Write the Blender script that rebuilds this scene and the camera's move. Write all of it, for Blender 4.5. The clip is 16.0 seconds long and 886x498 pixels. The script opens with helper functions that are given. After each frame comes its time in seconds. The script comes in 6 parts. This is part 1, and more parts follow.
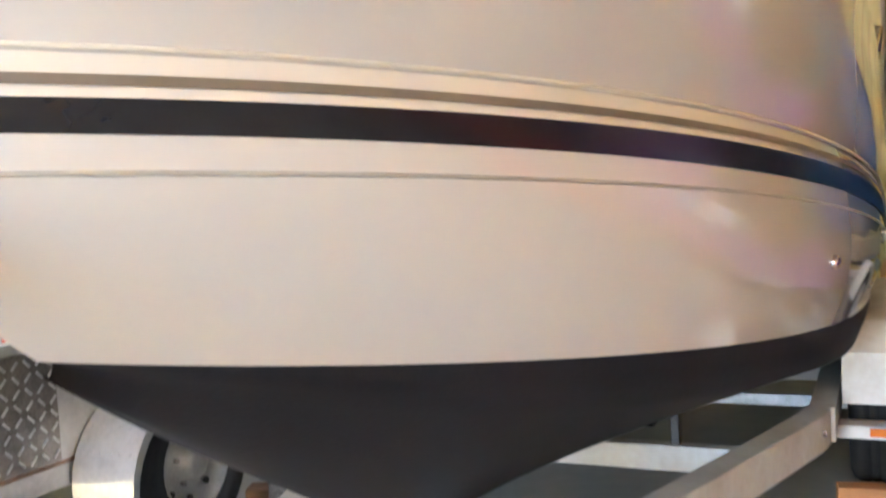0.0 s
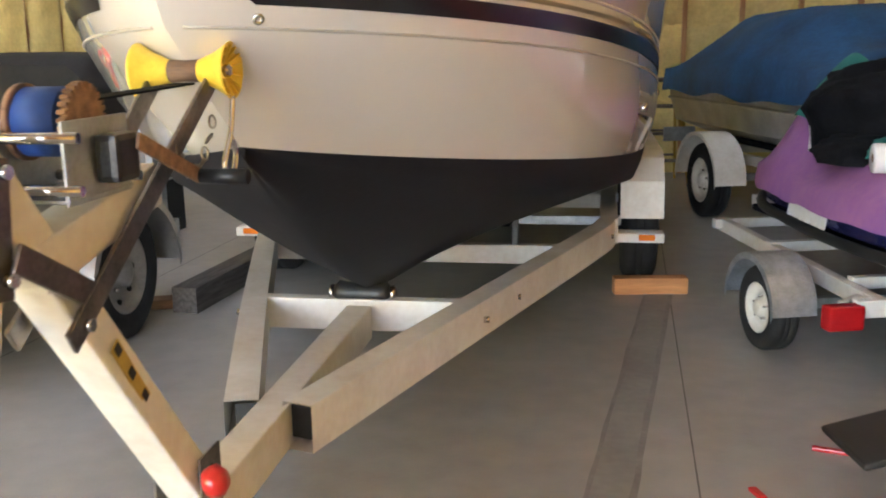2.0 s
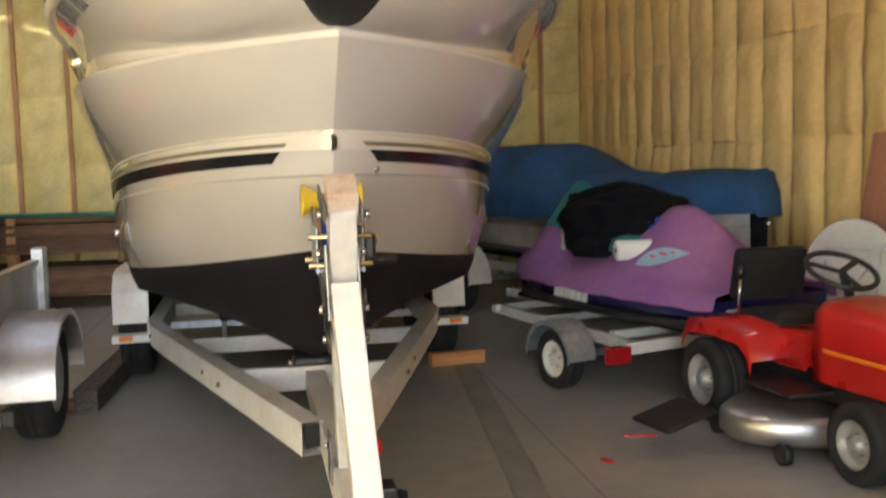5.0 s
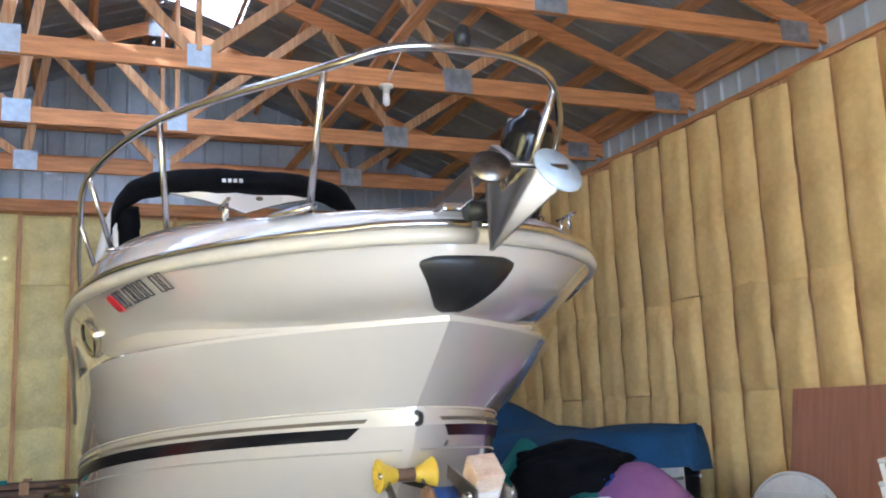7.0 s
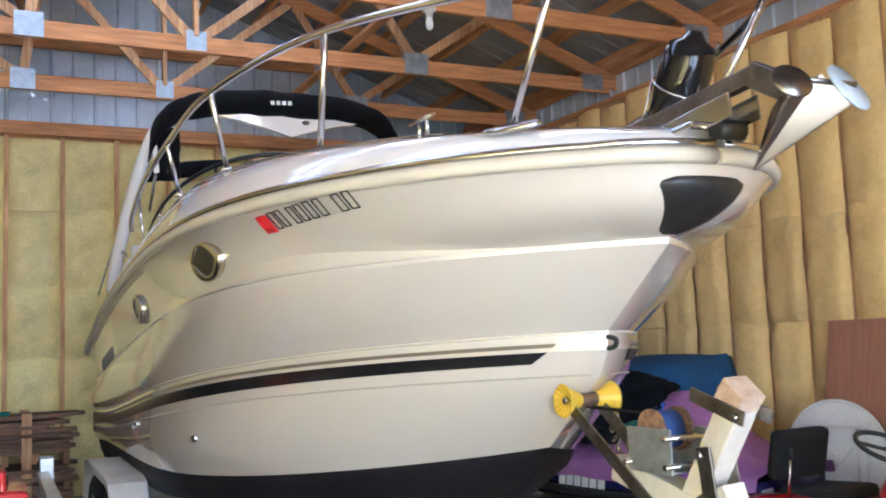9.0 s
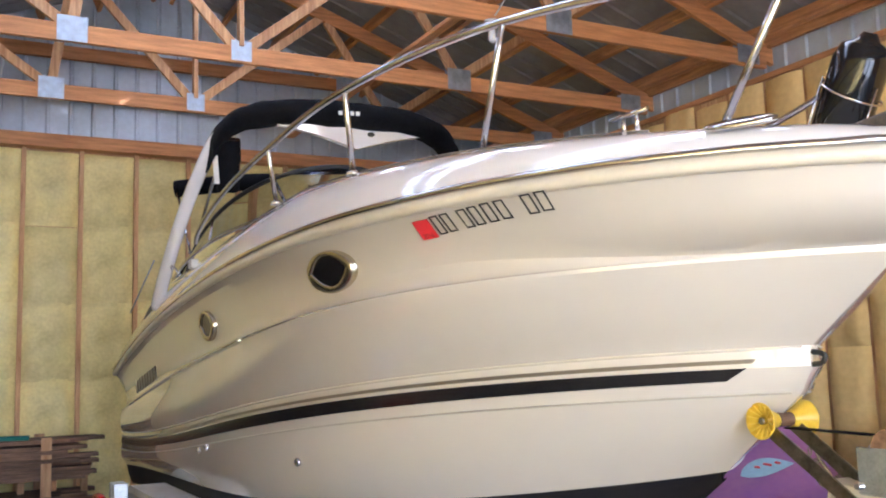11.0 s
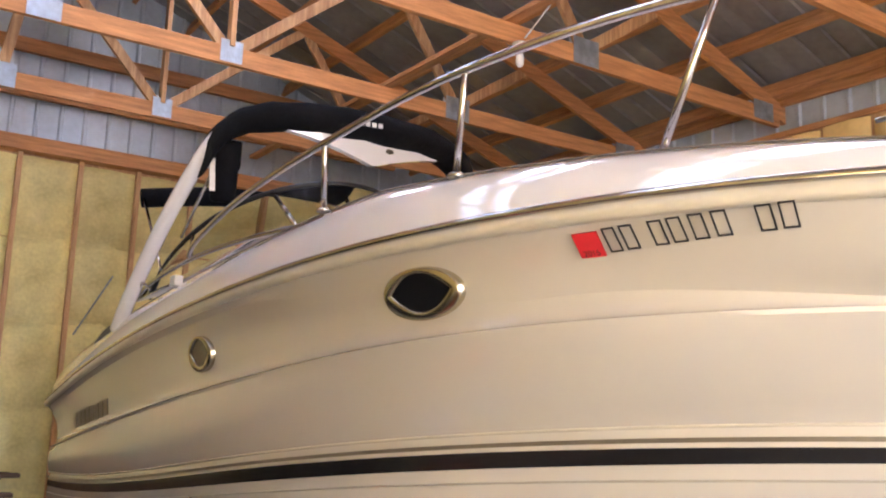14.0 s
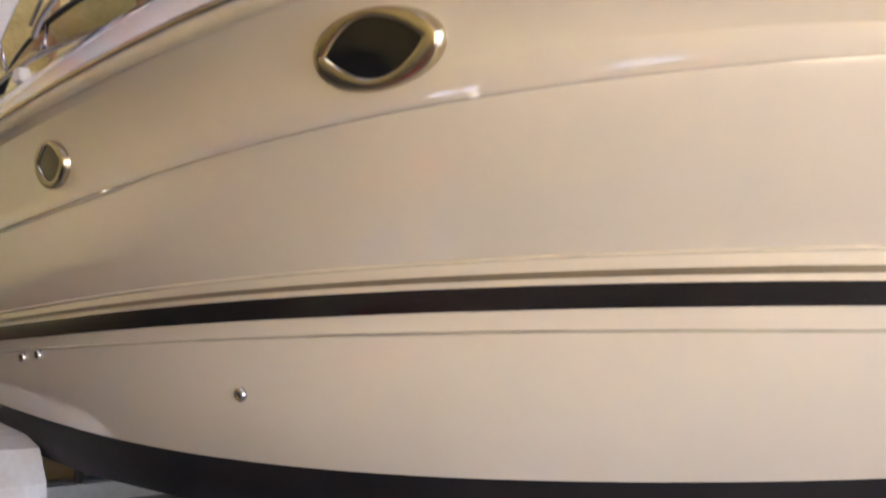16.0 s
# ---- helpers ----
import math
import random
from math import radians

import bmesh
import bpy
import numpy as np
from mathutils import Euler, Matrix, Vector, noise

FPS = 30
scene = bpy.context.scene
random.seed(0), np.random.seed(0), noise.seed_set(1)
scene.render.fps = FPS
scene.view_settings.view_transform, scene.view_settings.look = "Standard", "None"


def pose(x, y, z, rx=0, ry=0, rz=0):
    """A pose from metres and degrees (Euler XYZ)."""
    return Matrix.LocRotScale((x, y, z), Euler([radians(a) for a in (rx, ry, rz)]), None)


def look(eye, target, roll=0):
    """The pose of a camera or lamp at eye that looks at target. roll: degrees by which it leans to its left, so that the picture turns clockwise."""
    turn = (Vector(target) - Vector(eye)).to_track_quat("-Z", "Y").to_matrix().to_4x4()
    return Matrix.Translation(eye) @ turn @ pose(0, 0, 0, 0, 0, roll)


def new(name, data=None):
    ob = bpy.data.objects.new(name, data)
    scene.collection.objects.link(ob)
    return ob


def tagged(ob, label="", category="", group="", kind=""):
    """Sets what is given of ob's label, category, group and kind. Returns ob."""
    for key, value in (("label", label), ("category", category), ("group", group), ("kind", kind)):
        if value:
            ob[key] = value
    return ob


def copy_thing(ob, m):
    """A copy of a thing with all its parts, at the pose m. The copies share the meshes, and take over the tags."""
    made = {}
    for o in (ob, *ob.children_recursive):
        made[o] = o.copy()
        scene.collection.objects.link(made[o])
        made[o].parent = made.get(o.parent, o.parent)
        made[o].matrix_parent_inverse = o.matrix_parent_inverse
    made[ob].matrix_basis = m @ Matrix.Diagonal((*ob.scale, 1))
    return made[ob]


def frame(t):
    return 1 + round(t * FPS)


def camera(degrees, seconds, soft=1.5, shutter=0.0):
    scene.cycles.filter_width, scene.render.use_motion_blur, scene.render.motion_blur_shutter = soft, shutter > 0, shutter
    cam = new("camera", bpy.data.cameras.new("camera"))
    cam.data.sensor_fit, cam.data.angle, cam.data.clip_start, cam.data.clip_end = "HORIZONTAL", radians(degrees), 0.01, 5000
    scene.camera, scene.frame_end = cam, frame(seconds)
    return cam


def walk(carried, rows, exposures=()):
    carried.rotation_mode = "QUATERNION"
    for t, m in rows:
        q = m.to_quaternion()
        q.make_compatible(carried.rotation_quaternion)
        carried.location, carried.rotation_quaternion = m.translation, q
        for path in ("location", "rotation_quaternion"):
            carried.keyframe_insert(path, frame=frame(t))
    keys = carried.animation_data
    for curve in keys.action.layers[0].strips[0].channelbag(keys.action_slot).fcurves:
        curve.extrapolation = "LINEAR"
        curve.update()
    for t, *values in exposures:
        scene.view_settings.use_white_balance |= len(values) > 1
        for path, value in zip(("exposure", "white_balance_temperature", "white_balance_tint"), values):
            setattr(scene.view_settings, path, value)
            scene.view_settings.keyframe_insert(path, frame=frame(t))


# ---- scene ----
cam = camera(50.65, 16.0, soft=1.9, shutter=0.4)
PATH = [
    (0, (0.064, 0.076, 1.331), (-0.78, 1.885, 1.211), -3.05),
    (0.5, (0.071, -0.179, 1.337), (-0.683, 1.653, 1.059), -0.57),
    (1, (0.016, -0.453, 1.334), (-0.515, 1.448, 1.01), -0.56),
    (1.5, (-0.125, -0.747, 1.334), (-0.503, 1.174, 0.927), -1.56),
    (2, (-0.22, -1.047, 1.34), (-0.537, 0.882, 0.918), -0.87),
    (2.5, (-0.349, -1.326, 1.351), (-0.514, 0.629, 0.96), -1.05),
    (3, (-0.566, -1.61, 1.361), (-0.589, 0.339, 0.911), -2.41),
    (3.2, (-0.658, -1.711, 1.364), (-0.65, 0.242, 0.934), -2.0),
    (5.3, (-1.446, -2.512, 1.425), (-0.946, -0.576, 1.396), -1.42),
    (5.5, (-1.541, -2.571, 1.496), (-0.976, -0.655, 1.595), -1.61),
    (6, (-1.735, -2.544, 1.498), (-1.096, -0.664, 1.741), -2.65),
    (6.5, (-1.901, -2.432, 1.494), (-1.197, -0.583, 1.789), -1.94),
    (7, (-2.104, -2.337, 1.511), (-1.379, -0.504, 1.851), -2.36),
    (7.5, (-2.337, -2.212, 1.501), (-1.533, -0.407, 1.809), -3.11),
    (8, (-2.5, -2.039, 1.499), (-1.678, -0.238, 1.787), -3.4),
    (8.5, (-2.673, -1.938, 1.498), (-1.832, -0.138, 1.72), -2.11),
    (9, (-2.869, -1.905, 1.511), (-2.0, -0.114, 1.709), -2.17),
    (9.2, (-2.907, -1.856, 1.508), (-2.045, -0.063, 1.713), -1.9),
    (11.3, (-3.459, -1.274, 1.485), (-2.501, 0.46, 1.756), -1.19),
    (11.5, (-3.498, -1.194, 1.476), (-2.512, 0.521, 1.769), 0.06),
    (12, (-3.581, -0.956, 1.491), (-2.583, 0.741, 1.844), 0.55),
    (12.5, (-3.687, -0.786, 1.499), (-2.643, 0.884, 1.846), 0.05),
    (13, (-3.772, -0.631, 1.489), (-2.673, 1.009, 1.805), -0.33),
    (13.5, (-3.732, -0.504, 1.49), (-2.64, 1.127, 1.878), 1.84),
    (14, (-3.652, -0.388, 1.486), (-2.55, 1.241, 1.851), 1.72),
    (14.5, (-3.61, -0.232, 1.485), (-2.439, 1.36, 1.797), 0.29),
    (15, (-3.557, 0.004, 1.464), (-2.301, 1.534, 1.749), 0.13),
    (15.5, (-3.394, 0.259, 1.424), (-2.088, 1.756, 1.661), 3.23),
    (16, (-3.192, 0.525, 1.398), (-1.884, 2.036, 1.481), 2.66),
]
EXPOSE = [
    (0, 4.42, 5450, 13), (1, 4.24, 5650, 15), (2, 3.80, 6000, 13), (3, 3.28, 5900, 12), (5.5, 2.95, 6400, 13), (6, 3.14, 5200, 14),
    (6.5, 3.14, 4900, 13), (7, 3.0, 5000, 13), (8, 2.80, 4850, 13), (9, 3.12, 5150, 14), (11.5, 3.17, 5450, 20), (12.5, 3.19, 5700, 22),
    (13.5, 3.19, 5950, 24), (15.5, 3.14, 6150, 25), (16, 3.22, 5850, 25),
]
walk(cam, [(t, look(eye, target, roll)) for t, eye, target, roll in PATH], EXPOSE)

# ---- world, large lights ----
world = bpy.data.worlds.new("world")
scene.world = world
world.use_nodes = True
wn = world.node_tree
sky = wn.nodes.new("ShaderNodeTexSky")
sky.sky_type = "NISHITA"
sky.sun_disc = False
sky.sun_elevation, sky.sun_rotation = radians(23), radians(146)
wn.nodes["Background"].inputs["Strength"].default_value = 0.12
wn.links.new(sky.outputs["Color"], wn.nodes["Background"].inputs["Color"])
sun = new("sun", bpy.data.lights.new("sun", "SUN"))
sun.data.energy, sun.data.angle, sun.data.color = 5.0, radians(0.5), (1.0, 0.94, 0.86)
sun.matrix_world = look((5.0, -7.5, 3.9), (0, 0, 0))


def door_glow(name, eye, target, w, hgt, watts, colour):
    lamp = new(name, bpy.data.lights.new(name, "AREA"))
    lamp.data.shape, lamp.data.size, lamp.data.size_y = "RECTANGLE", w, hgt
    lamp.data.energy, lamp.data.color = watts, colour
    lamp.matrix_world = look(eye, target)
    return lamp


# sky light that comes in through the big doorway
door_glow("doorway_skylight", (-2.6, -6.3, 1.85), (-4.2, -3.3, 3.75), 4.4, 3.4, 39, (0.80, 0.91, 1.0))

# ---- materials ----


def mat(name, colour, rough=0.5, metal=0.0, var=0.12, scale=6.0, bump=0.0, bscale=60.0, colour2=None, coat=0.0, stretch=None, spec=0.5, rand=0.0, rvar=0.15):
    """A procedural surface: colour that varies at two scales, roughness that varies, and fine relief."""
    m = bpy.data.materials.new(name)
    m.use_nodes = True
    nt = m.node_tree
    b = nt.nodes["Principled BSDF"]
    b.inputs["Metallic"].default_value = metal
    b.inputs["Specular IOR Level"].default_value = spec
    b.inputs["Coat Weight"].default_value = coat
    b.inputs["Coat Roughness"].default_value = 0.06
    tc = nt.nodes.new("ShaderNodeTexCoord")
    mp = nt.nodes.new("ShaderNodeMapping")
    nt.links.new(tc.outputs["Object"], mp.inputs["Vector"])
    if stretch:
        mp.inputs["Scale"].default_value = stretch
    n1 = nt.nodes.new("ShaderNodeTexNoise")
    n1.inputs["Scale"].default_value, n1.inputs["Detail"].default_value = scale, 6.0
    n2 = nt.nodes.new("ShaderNodeTexNoise")
    n2.inputs["Scale"].default_value, n2.inputs["Detail"].default_value = scale * 9, 4.0
    for n in (n1, n2):
        nt.links.new(mp.outputs["Vector"], n.inputs["Vector"])
    add = nt.nodes.new("ShaderNodeMath")
    add.operation = "MULTIPLY_ADD"
    add.inputs[1].default_value = 0.4
    nt.links.new(n2.outputs["Fac"], add.inputs[0])
    nt.links.new(n1.outputs["Fac"], add.inputs[2])
    ramp = nt.nodes.new("ShaderNodeValToRGB")
    c = Vector(colour)
    c2 = Vector(colour2) if colour2 else c * (1 - 2.2 * var)
    ramp.color_ramp.elements[0].position, ramp.color_ramp.elements[1].position = 0.45, 0.92
    ramp.color_ramp.elements[0].color = (*c2, 1)
    ramp.color_ramp.elements[1].color = (*[min(1, v * (1 + 0.5 * var)) for v in c], 1)
    nt.links.new(add.outputs[0], ramp.inputs["Fac"])
    out = ramp.outputs["Color"]
    if rand:
        info = nt.nodes.new("ShaderNodeObjectInfo")
        hsv = nt.nodes.new("ShaderNodeHueSaturation")
        mr = nt.nodes.new("ShaderNodeMapRange")
        mr.inputs["To Min"].default_value, mr.inputs["To Max"].default_value = 1 - rand, 1 + rand
        nt.links.new(info.outputs["Random"], mr.inputs["Value"])
        nt.links.new(mr.outputs["Result"], hsv.inputs["Value"])
        nt.links.new(out, hsv.inputs["Color"])
        out = hsv.outputs["Color"]
    nt.links.new(out, b.inputs["Base Color"])
    rr = nt.nodes.new("ShaderNodeMapRange")
    rr.inputs["To Min"].default_value, rr.inputs["To Max"].default_value = max(0.02, rough * (1 - rvar)), min(1, rough * (1 + rvar))
    nt.links.new(n1.outputs["Fac"], rr.inputs["Value"])
    nt.links.new(rr.outputs["Result"], b.inputs["Roughness"])
    if bump:
        n3 = nt.nodes.new("ShaderNodeTexNoise")
        n3.inputs["Scale"].default_value, n3.inputs["Detail"].default_value = bscale, 5.0
        nt.links.new(mp.outputs["Vector"], n3.inputs["Vector"])
        bp = nt.nodes.new("ShaderNodeBump")
        bp.inputs["Strength"].default_value, bp.inputs["Distance"].default_value = bump, 0.01
        nt.links.new(n3.outputs["Fac"], bp.inputs["Height"])
        nt.links.new(bp.outputs["Normal"], b.inputs["Normal"])
    return m


GEL = mat("white_gelcoat", (0.61, 0.565, 0.515), 0.10, var=0.02, scale=0.8, coat=1.0)
DECKW = mat("deck_gelcoat", (0.86, 0.84, 0.86), 0.08, var=0.02, scale=0.8, coat=1.0)
ANTIFOUL = mat("black_bottom_paint", (0.011, 0.010, 0.0125), 0.62, var=0.2, scale=2.5, bump=0.08, bscale=90, spec=0.3)
STRIPE = mat("black_vinyl_stripe", (0.014, 0.013, 0.015), 0.22, var=0.08)
PIN = mat("grey_brown_pinstripe", (0.16, 0.13, 0.10), 0.4, var=0.1)
RUBR = mat("beige_rub_rail", (0.62, 0.57, 0.48), 0.35, var=0.05)
STEEL = mat("stainless_steel", (0.62, 0.60, 0.58), 0.14, 1.0, var=0.04, scale=20)
DSTEEL = mat("tarnished_steel", (0.30, 0.27, 0.24), 0.35, 1.0, var=0.25, scale=12)
GALV = mat("galvanised_steel", (0.50, 0.54, 0.58), 0.48, 0.75, var=0.18, scale=14, bump=0.05, bscale=120)
# steel with the cool daylight on it put into a pale blue colour
SKYLIT_METAL = mat("skylit_bluish_metal", (0.60, 0.70, 0.82), 0.45, 0.2, var=0.12, scale=18)
ALU = mat("brushed_aluminium", (0.60, 0.58, 0.56), 0.38, 0.9, var=0.12, scale=5, bump=0.04, bscale=80)
WHITEP = mat("white_trailer_paint", (0.76, 0.74, 0.70), 0.38, var=0.07, scale=4, colour2=(0.60, 0.54, 0.47), bump=0.03, bscale=40)
RUBBER = mat("tyre_rubber", (0.022, 0.021, 0.021), 0.8, var=0.3, scale=14, bump=0.2, bscale=90)
RIM = mat("grey_rim_paint", (0.42, 0.42, 0.42), 0.4, 0.4, var=0.15, scale=10)
# soft shade along the hull crease, put into a beige-grey colour
CREASE_SHADE = mat("shaded_gelcoat_line", (0.40, 0.37, 0.32), 0.4, var=0.08)
SAWCUT = mat("saw_cut_joint", (0.21, 0.20, 0.19), 0.8, var=0.2)
DARKST = mat("dark_oiled_steel", (0.07, 0.065, 0.06), 0.3, 0.6, var=0.3, scale=15)
BLACKP = mat("black_plastic", (0.02, 0.02, 0.02), 0.45, var=0.2, scale=8)
CANVASK = mat("black_canvas", (0.008, 0.008, 0.010), 0.95, var=0.3, scale=7, bump=0.6, bscale=25, spec=0.15)
TARPK = mat("black_tarpaulin", (0.014, 0.014, 0.014), 0.85, var=0.3, scale=4, bump=0.3, bscale=12)
BLUE = mat("blue_cover_cloth", (0.018, 0.085, 0.21), 0.75, var=0.22, scale=3, bump=0.35, bscale=9)
PURPLE = mat("faded_purple_cover", (0.22, 0.085, 0.27), 0.85, var=0.25, scale=2.5, colour2=(0.34, 0.15, 0.30), bump=0.3, bscale=11)
TEAL = mat("teal_cover_cloth", (0.03, 0.22, 0.19), 0.85, var=0.15, scale=4, bump=0.25, bscale=14)
NAVY = mat("navy_hull", (0.02, 0.02, 0.09), 0.2, var=0.1, coat=0.4)
RED = mat("red_mower_paint", (0.55, 0.018, 0.016), 0.28, var=0.08, scale=3, coat=0.4)
REDL = mat("red_lens", (0.40, 0.012, 0.015), 0.15, var=0.05)
ORANGE = mat("orange_lens", (0.85, 0.22, 0.02), 0.2, var=0.05)
YELLOW = mat("yellow_urethane", (0.80, 0.60, 0.06), 0.35, var=0.15, scale=10, colour2=(0.70, 0.43, 0.03))
YLAD = mat("yellow_fibreglass", (0.55, 0.36, 0.05), 0.5, var=0.15, scale=8)
PINE = mat("orange_pine", (0.64, 0.30, 0.115), 0.62, var=0.15, scale=3, colour2=(0.40, 0.17, 0.06), stretch=(1, 12, 12), bump=0.08, bscale=30, rand=0.16)
PINEY = mat("pine_lengthwise", (0.69, 0.35, 0.145), 0.62, var=0.15, scale=3, colour2=(0.40, 0.17, 0.06), stretch=(12, 1, 12), bump=0.08, bscale=30, rand=0.16)
PINEZ = mat("pine_upright", (0.68, 0.42, 0.21), 0.62, var=0.15, scale=3, colour2=(0.42, 0.20, 0.08), stretch=(12, 12, 1), bump=0.08, bscale=30, rand=0.16)
OLDW = mat("weathered_lumber", (0.26, 0.15, 0.09), 0.75, var=0.3, scale=4, stretch=(1, 10, 10), bump=0.15, bscale=30, rand=0.35)
PLY = mat("red_oak_plywood", (0.46, 0.22, 0.13), 0.55, var=0.12, scale=2.5, stretch=(8, 8, 0.8), colour2=(0.38, 0.17, 0.10), bump=0.04, bscale=50)
FOAMN = mat("greenish_spray_foam", (0.90, 0.78, 0.34), 0.38, var=0.2, scale=3.2, colour2=(0.64, 0.53, 0.20), bump=0.6, bscale=11, rand=0.10)
FOAM = mat("spray_foam", (0.92, 0.68, 0.28), 0.6, var=0.16, scale=2.2, colour2=(0.74, 0.50, 0.19), bump=0.5, bscale=14, rand=0.10)
ROOFM = mat("grey_roof_steel", (0.34, 0.34, 0.34), 0.5, 0.2, var=0.15, scale=1.5)
GABLE = mat("galvalume_siding", (0.62, 0.70, 0.80), 0.38, 0.25, var=0.10, scale=2)
CONC = mat("concrete_slab", (0.39, 0.375, 0.345), 0.42, var=0.24, scale=0.9, colour2=(0.28, 0.265, 0.245), bump=0.12, bscale=55, rvar=0.3)
SKID = mat("dark_skid_line", (0.27, 0.26, 0.24), 0.5, var=0.35, scale=5, colour2=(0.18, 0.172, 0.16))
MARK = mat("tyre_mark", (0.33, 0.318, 0.293), 0.6, var=0.15, scale=3, colour2=(0.25, 0.24, 0.22))
WHITEPL = mat("white_resin", (0.74, 0.73, 0.69), 0.45, var=0.06, scale=5, colour2=(0.62, 0.60, 0.55))
PAPER = mat("white_paper", (0.82, 0.82, 0.82), 0.9, var=0.04)
CLOTHB = mat("blue_cloth", (0.03, 0.08, 0.42), 0.8, var=0.15)
CLOTHW = mat("white_cloth", (0.72, 0.72, 0.70), 0.85, var=0.08)
SKYB = mat("pale_blue_print", (0.36, 0.55, 0.68), 0.8, var=0.12)
DECALR = mat("red_decal", (0.75, 0.03, 0.04), 0.35, var=0.06)
DECALY = mat("yellow_warning_label", (0.62, 0.42, 0.07), 0.5, var=0.15)
DARKG = mat("dark_smoked_lens", (0.010, 0.010, 0.012), 0.08, var=0.05)
BLUEROPE = mat("blue_winch_strap", (0.03, 0.09, 0.36), 0.7, var=0.2)
BRASS = mat("pale_brass_chrome", (0.60, 0.55, 0.42), 0.24, 1.0, var=0.05)
WGLASS = bpy.data.materials.new("tinted_glass")
WGLASS.use_nodes = True
_b = WGLASS.node_tree.nodes["Principled BSDF"]
_b.inputs["Base Color"].default_value = (0.72, 0.80, 0.78, 1)
_b.inputs["Transmission Weight"].default_value = 1.0
_b.inputs["Roughness"].default_value = 0.02
_b.inputs["IOR"].default_value = 1.05
SKYL = bpy.data.materials.new("translucent_panel")
SKYL.use_nodes = True
_n = SKYL.node_tree
_t = _n.nodes.new("ShaderNodeBsdfTranslucent")
_t.inputs["Color"].default_value = (0.85, 0.88, 0.9, 1)
_n.links.new(_t.outputs[0], _n.nodes["Material Output"].inputs["Surface"])
BULB = bpy.data.materials.new("white_bulb_glass")
BULB.use_nodes = True
BULB.node_tree.nodes["Principled BSDF"].inputs["Base Color"].default_value = (0.85, 0.85, 0.85, 1)
BULB.node_tree.nodes["Principled BSDF"].inputs["Roughness"].default_value = 0.25

# ---- mesh helpers ----


def box(bm, size, loc=(0, 0, 0), rot=(0, 0, 0), bevel=0.0):
    r = bmesh.ops.create_cube(bm, size=1.0)
    vs = r["verts"]
    bmesh.ops.scale(bm, vec=size, verts=vs)
    if bevel:
        es = list({e for v in vs for e in v.link_edges})
        res = bmesh.ops.bevel(bm, geom=es, offset=bevel, segments=2, affect="EDGES", profile=0.6)
        vs = list({v for f in res["faces"] for v in f.verts} | {v for v in vs if v.is_valid})
    bmesh.ops.transform(bm, matrix=pose(*loc, *rot), verts=[v for v in vs if v.is_valid])
    return bm


def beam(bm, a, b, w, h, bevel=0.0, up=(0, 0, 1)):
    """A box section from a to b, w across and h along the up side."""
    a, b = Vector(a), Vector(b)
    d = (b - a).normalized()
    x = d.cross(Vector(up))
    x = x.normalized() if x.length > 1e-4 else Vector((1, 0, 0))
    u = x.cross(d).normalized()
    vs = []
    for p in (a, b):
        for sx, su in ((-1, -1), (1, -1), (1, 1), (-1, 1)):
            vs.append(bm.verts.new(p + x * sx * w / 2 + u * su * h / 2))
    fs = [bm.faces.new([vs[i] for i in q]) for q in ((0, 1, 2, 3), (7, 6, 5, 4), (0, 4, 5, 1), (1, 5, 6, 2), (2, 6, 7, 3), (3, 7, 4, 0))]
    bmesh.ops.recalc_face_normals(bm, faces=fs)
    if bevel:
        bmesh.ops.bevel(bm, geom=list({e for f in fs for e in f.edges}), offset=bevel, segments=2, affect="EDGES", profile=0.6)
    return bm


def tube(bm, pts, r, n=10, closed=False, caps=True):
    """A round tube along a line of points; r may be one radius or one for each point."""
    pts = [Vector(p) for p in pts]
    rs = r if isinstance(r, (list, tuple)) else [r] * len(pts)
    rings, prev = [], None
    for i, p in enumerate(pts):
        a = pts[(i - 1) % len(pts)] if (i or closed) else p
        b = pts[(i + 1) % len(pts)] if (i < len(pts) - 1 or closed) else p
        t = (b - a).normalized()
        if prev is None:
            x = t.cross(Vector((0, 0, 1)))
            x = x.normalized() if x.length > 1e-3 else Vector((1, 0, 0))
        else:
            x = (prev - t * prev.dot(t)).normalized()
        prev = x
        y = t.cross(x)
        rings.append([bm.verts.new(p + (x * math.cos(2 * math.pi * k / n) + y * math.sin(2 * math.pi * k / n)) * rs[i]) for k in range(n)])
    m = len(rings)
    for i in range(m if closed else m - 1):
        A, B = rings[i], rings[(i + 1) % m]
        for k in range(n):
            f = bm.faces.new((A[k], A[(k + 1) % n], B[(k + 1) % n], B[k]))
            f.smooth = True
    if caps and not closed:
        bm.faces.new(list(reversed(rings[0])))
        bm.faces.new(rings[-1])
    return bm


def lathe(bm, prof, m=None, n=24):
    """A turned shape about z from (radius, height) pairs."""
    rings = []
    for r, z in prof:
        rings.append([bm.verts.new((max(r, 1e-4) * math.cos(2 * math.pi * k / n), max(r, 1e-4) * math.sin(2 * math.pi * k / n), z)) for k in range(n)])
    vs = [v for q in rings for v in q]
    for A, B in zip(rings, rings[1:]):
        for k in range(n):
            f = bm.faces.new((A[k], A[(k + 1) % n], B[(k + 1) % n], B[k]))
            f.smooth = True
    bm.faces.new(list(reversed(rings[0])))
    bm.faces.new(rings[-1])
    if m is not None:
        bmesh.ops.transform(bm, matrix=m, verts=vs)
    return bm


def sheet(bm, rows, smooth=True, flip=False):
    """Quads between rows of points."""
    V = [[bm.verts.new(p) for p in row] for row in rows]
    for A, B in zip(V, V[1:]):
        for k in range(len(A) - 1):
            q = (A[k], A[k + 1], B[k + 1], B[k])
            f = bm.faces.new(q[::-1] if flip else q)
            f.smooth = smooth
    return V


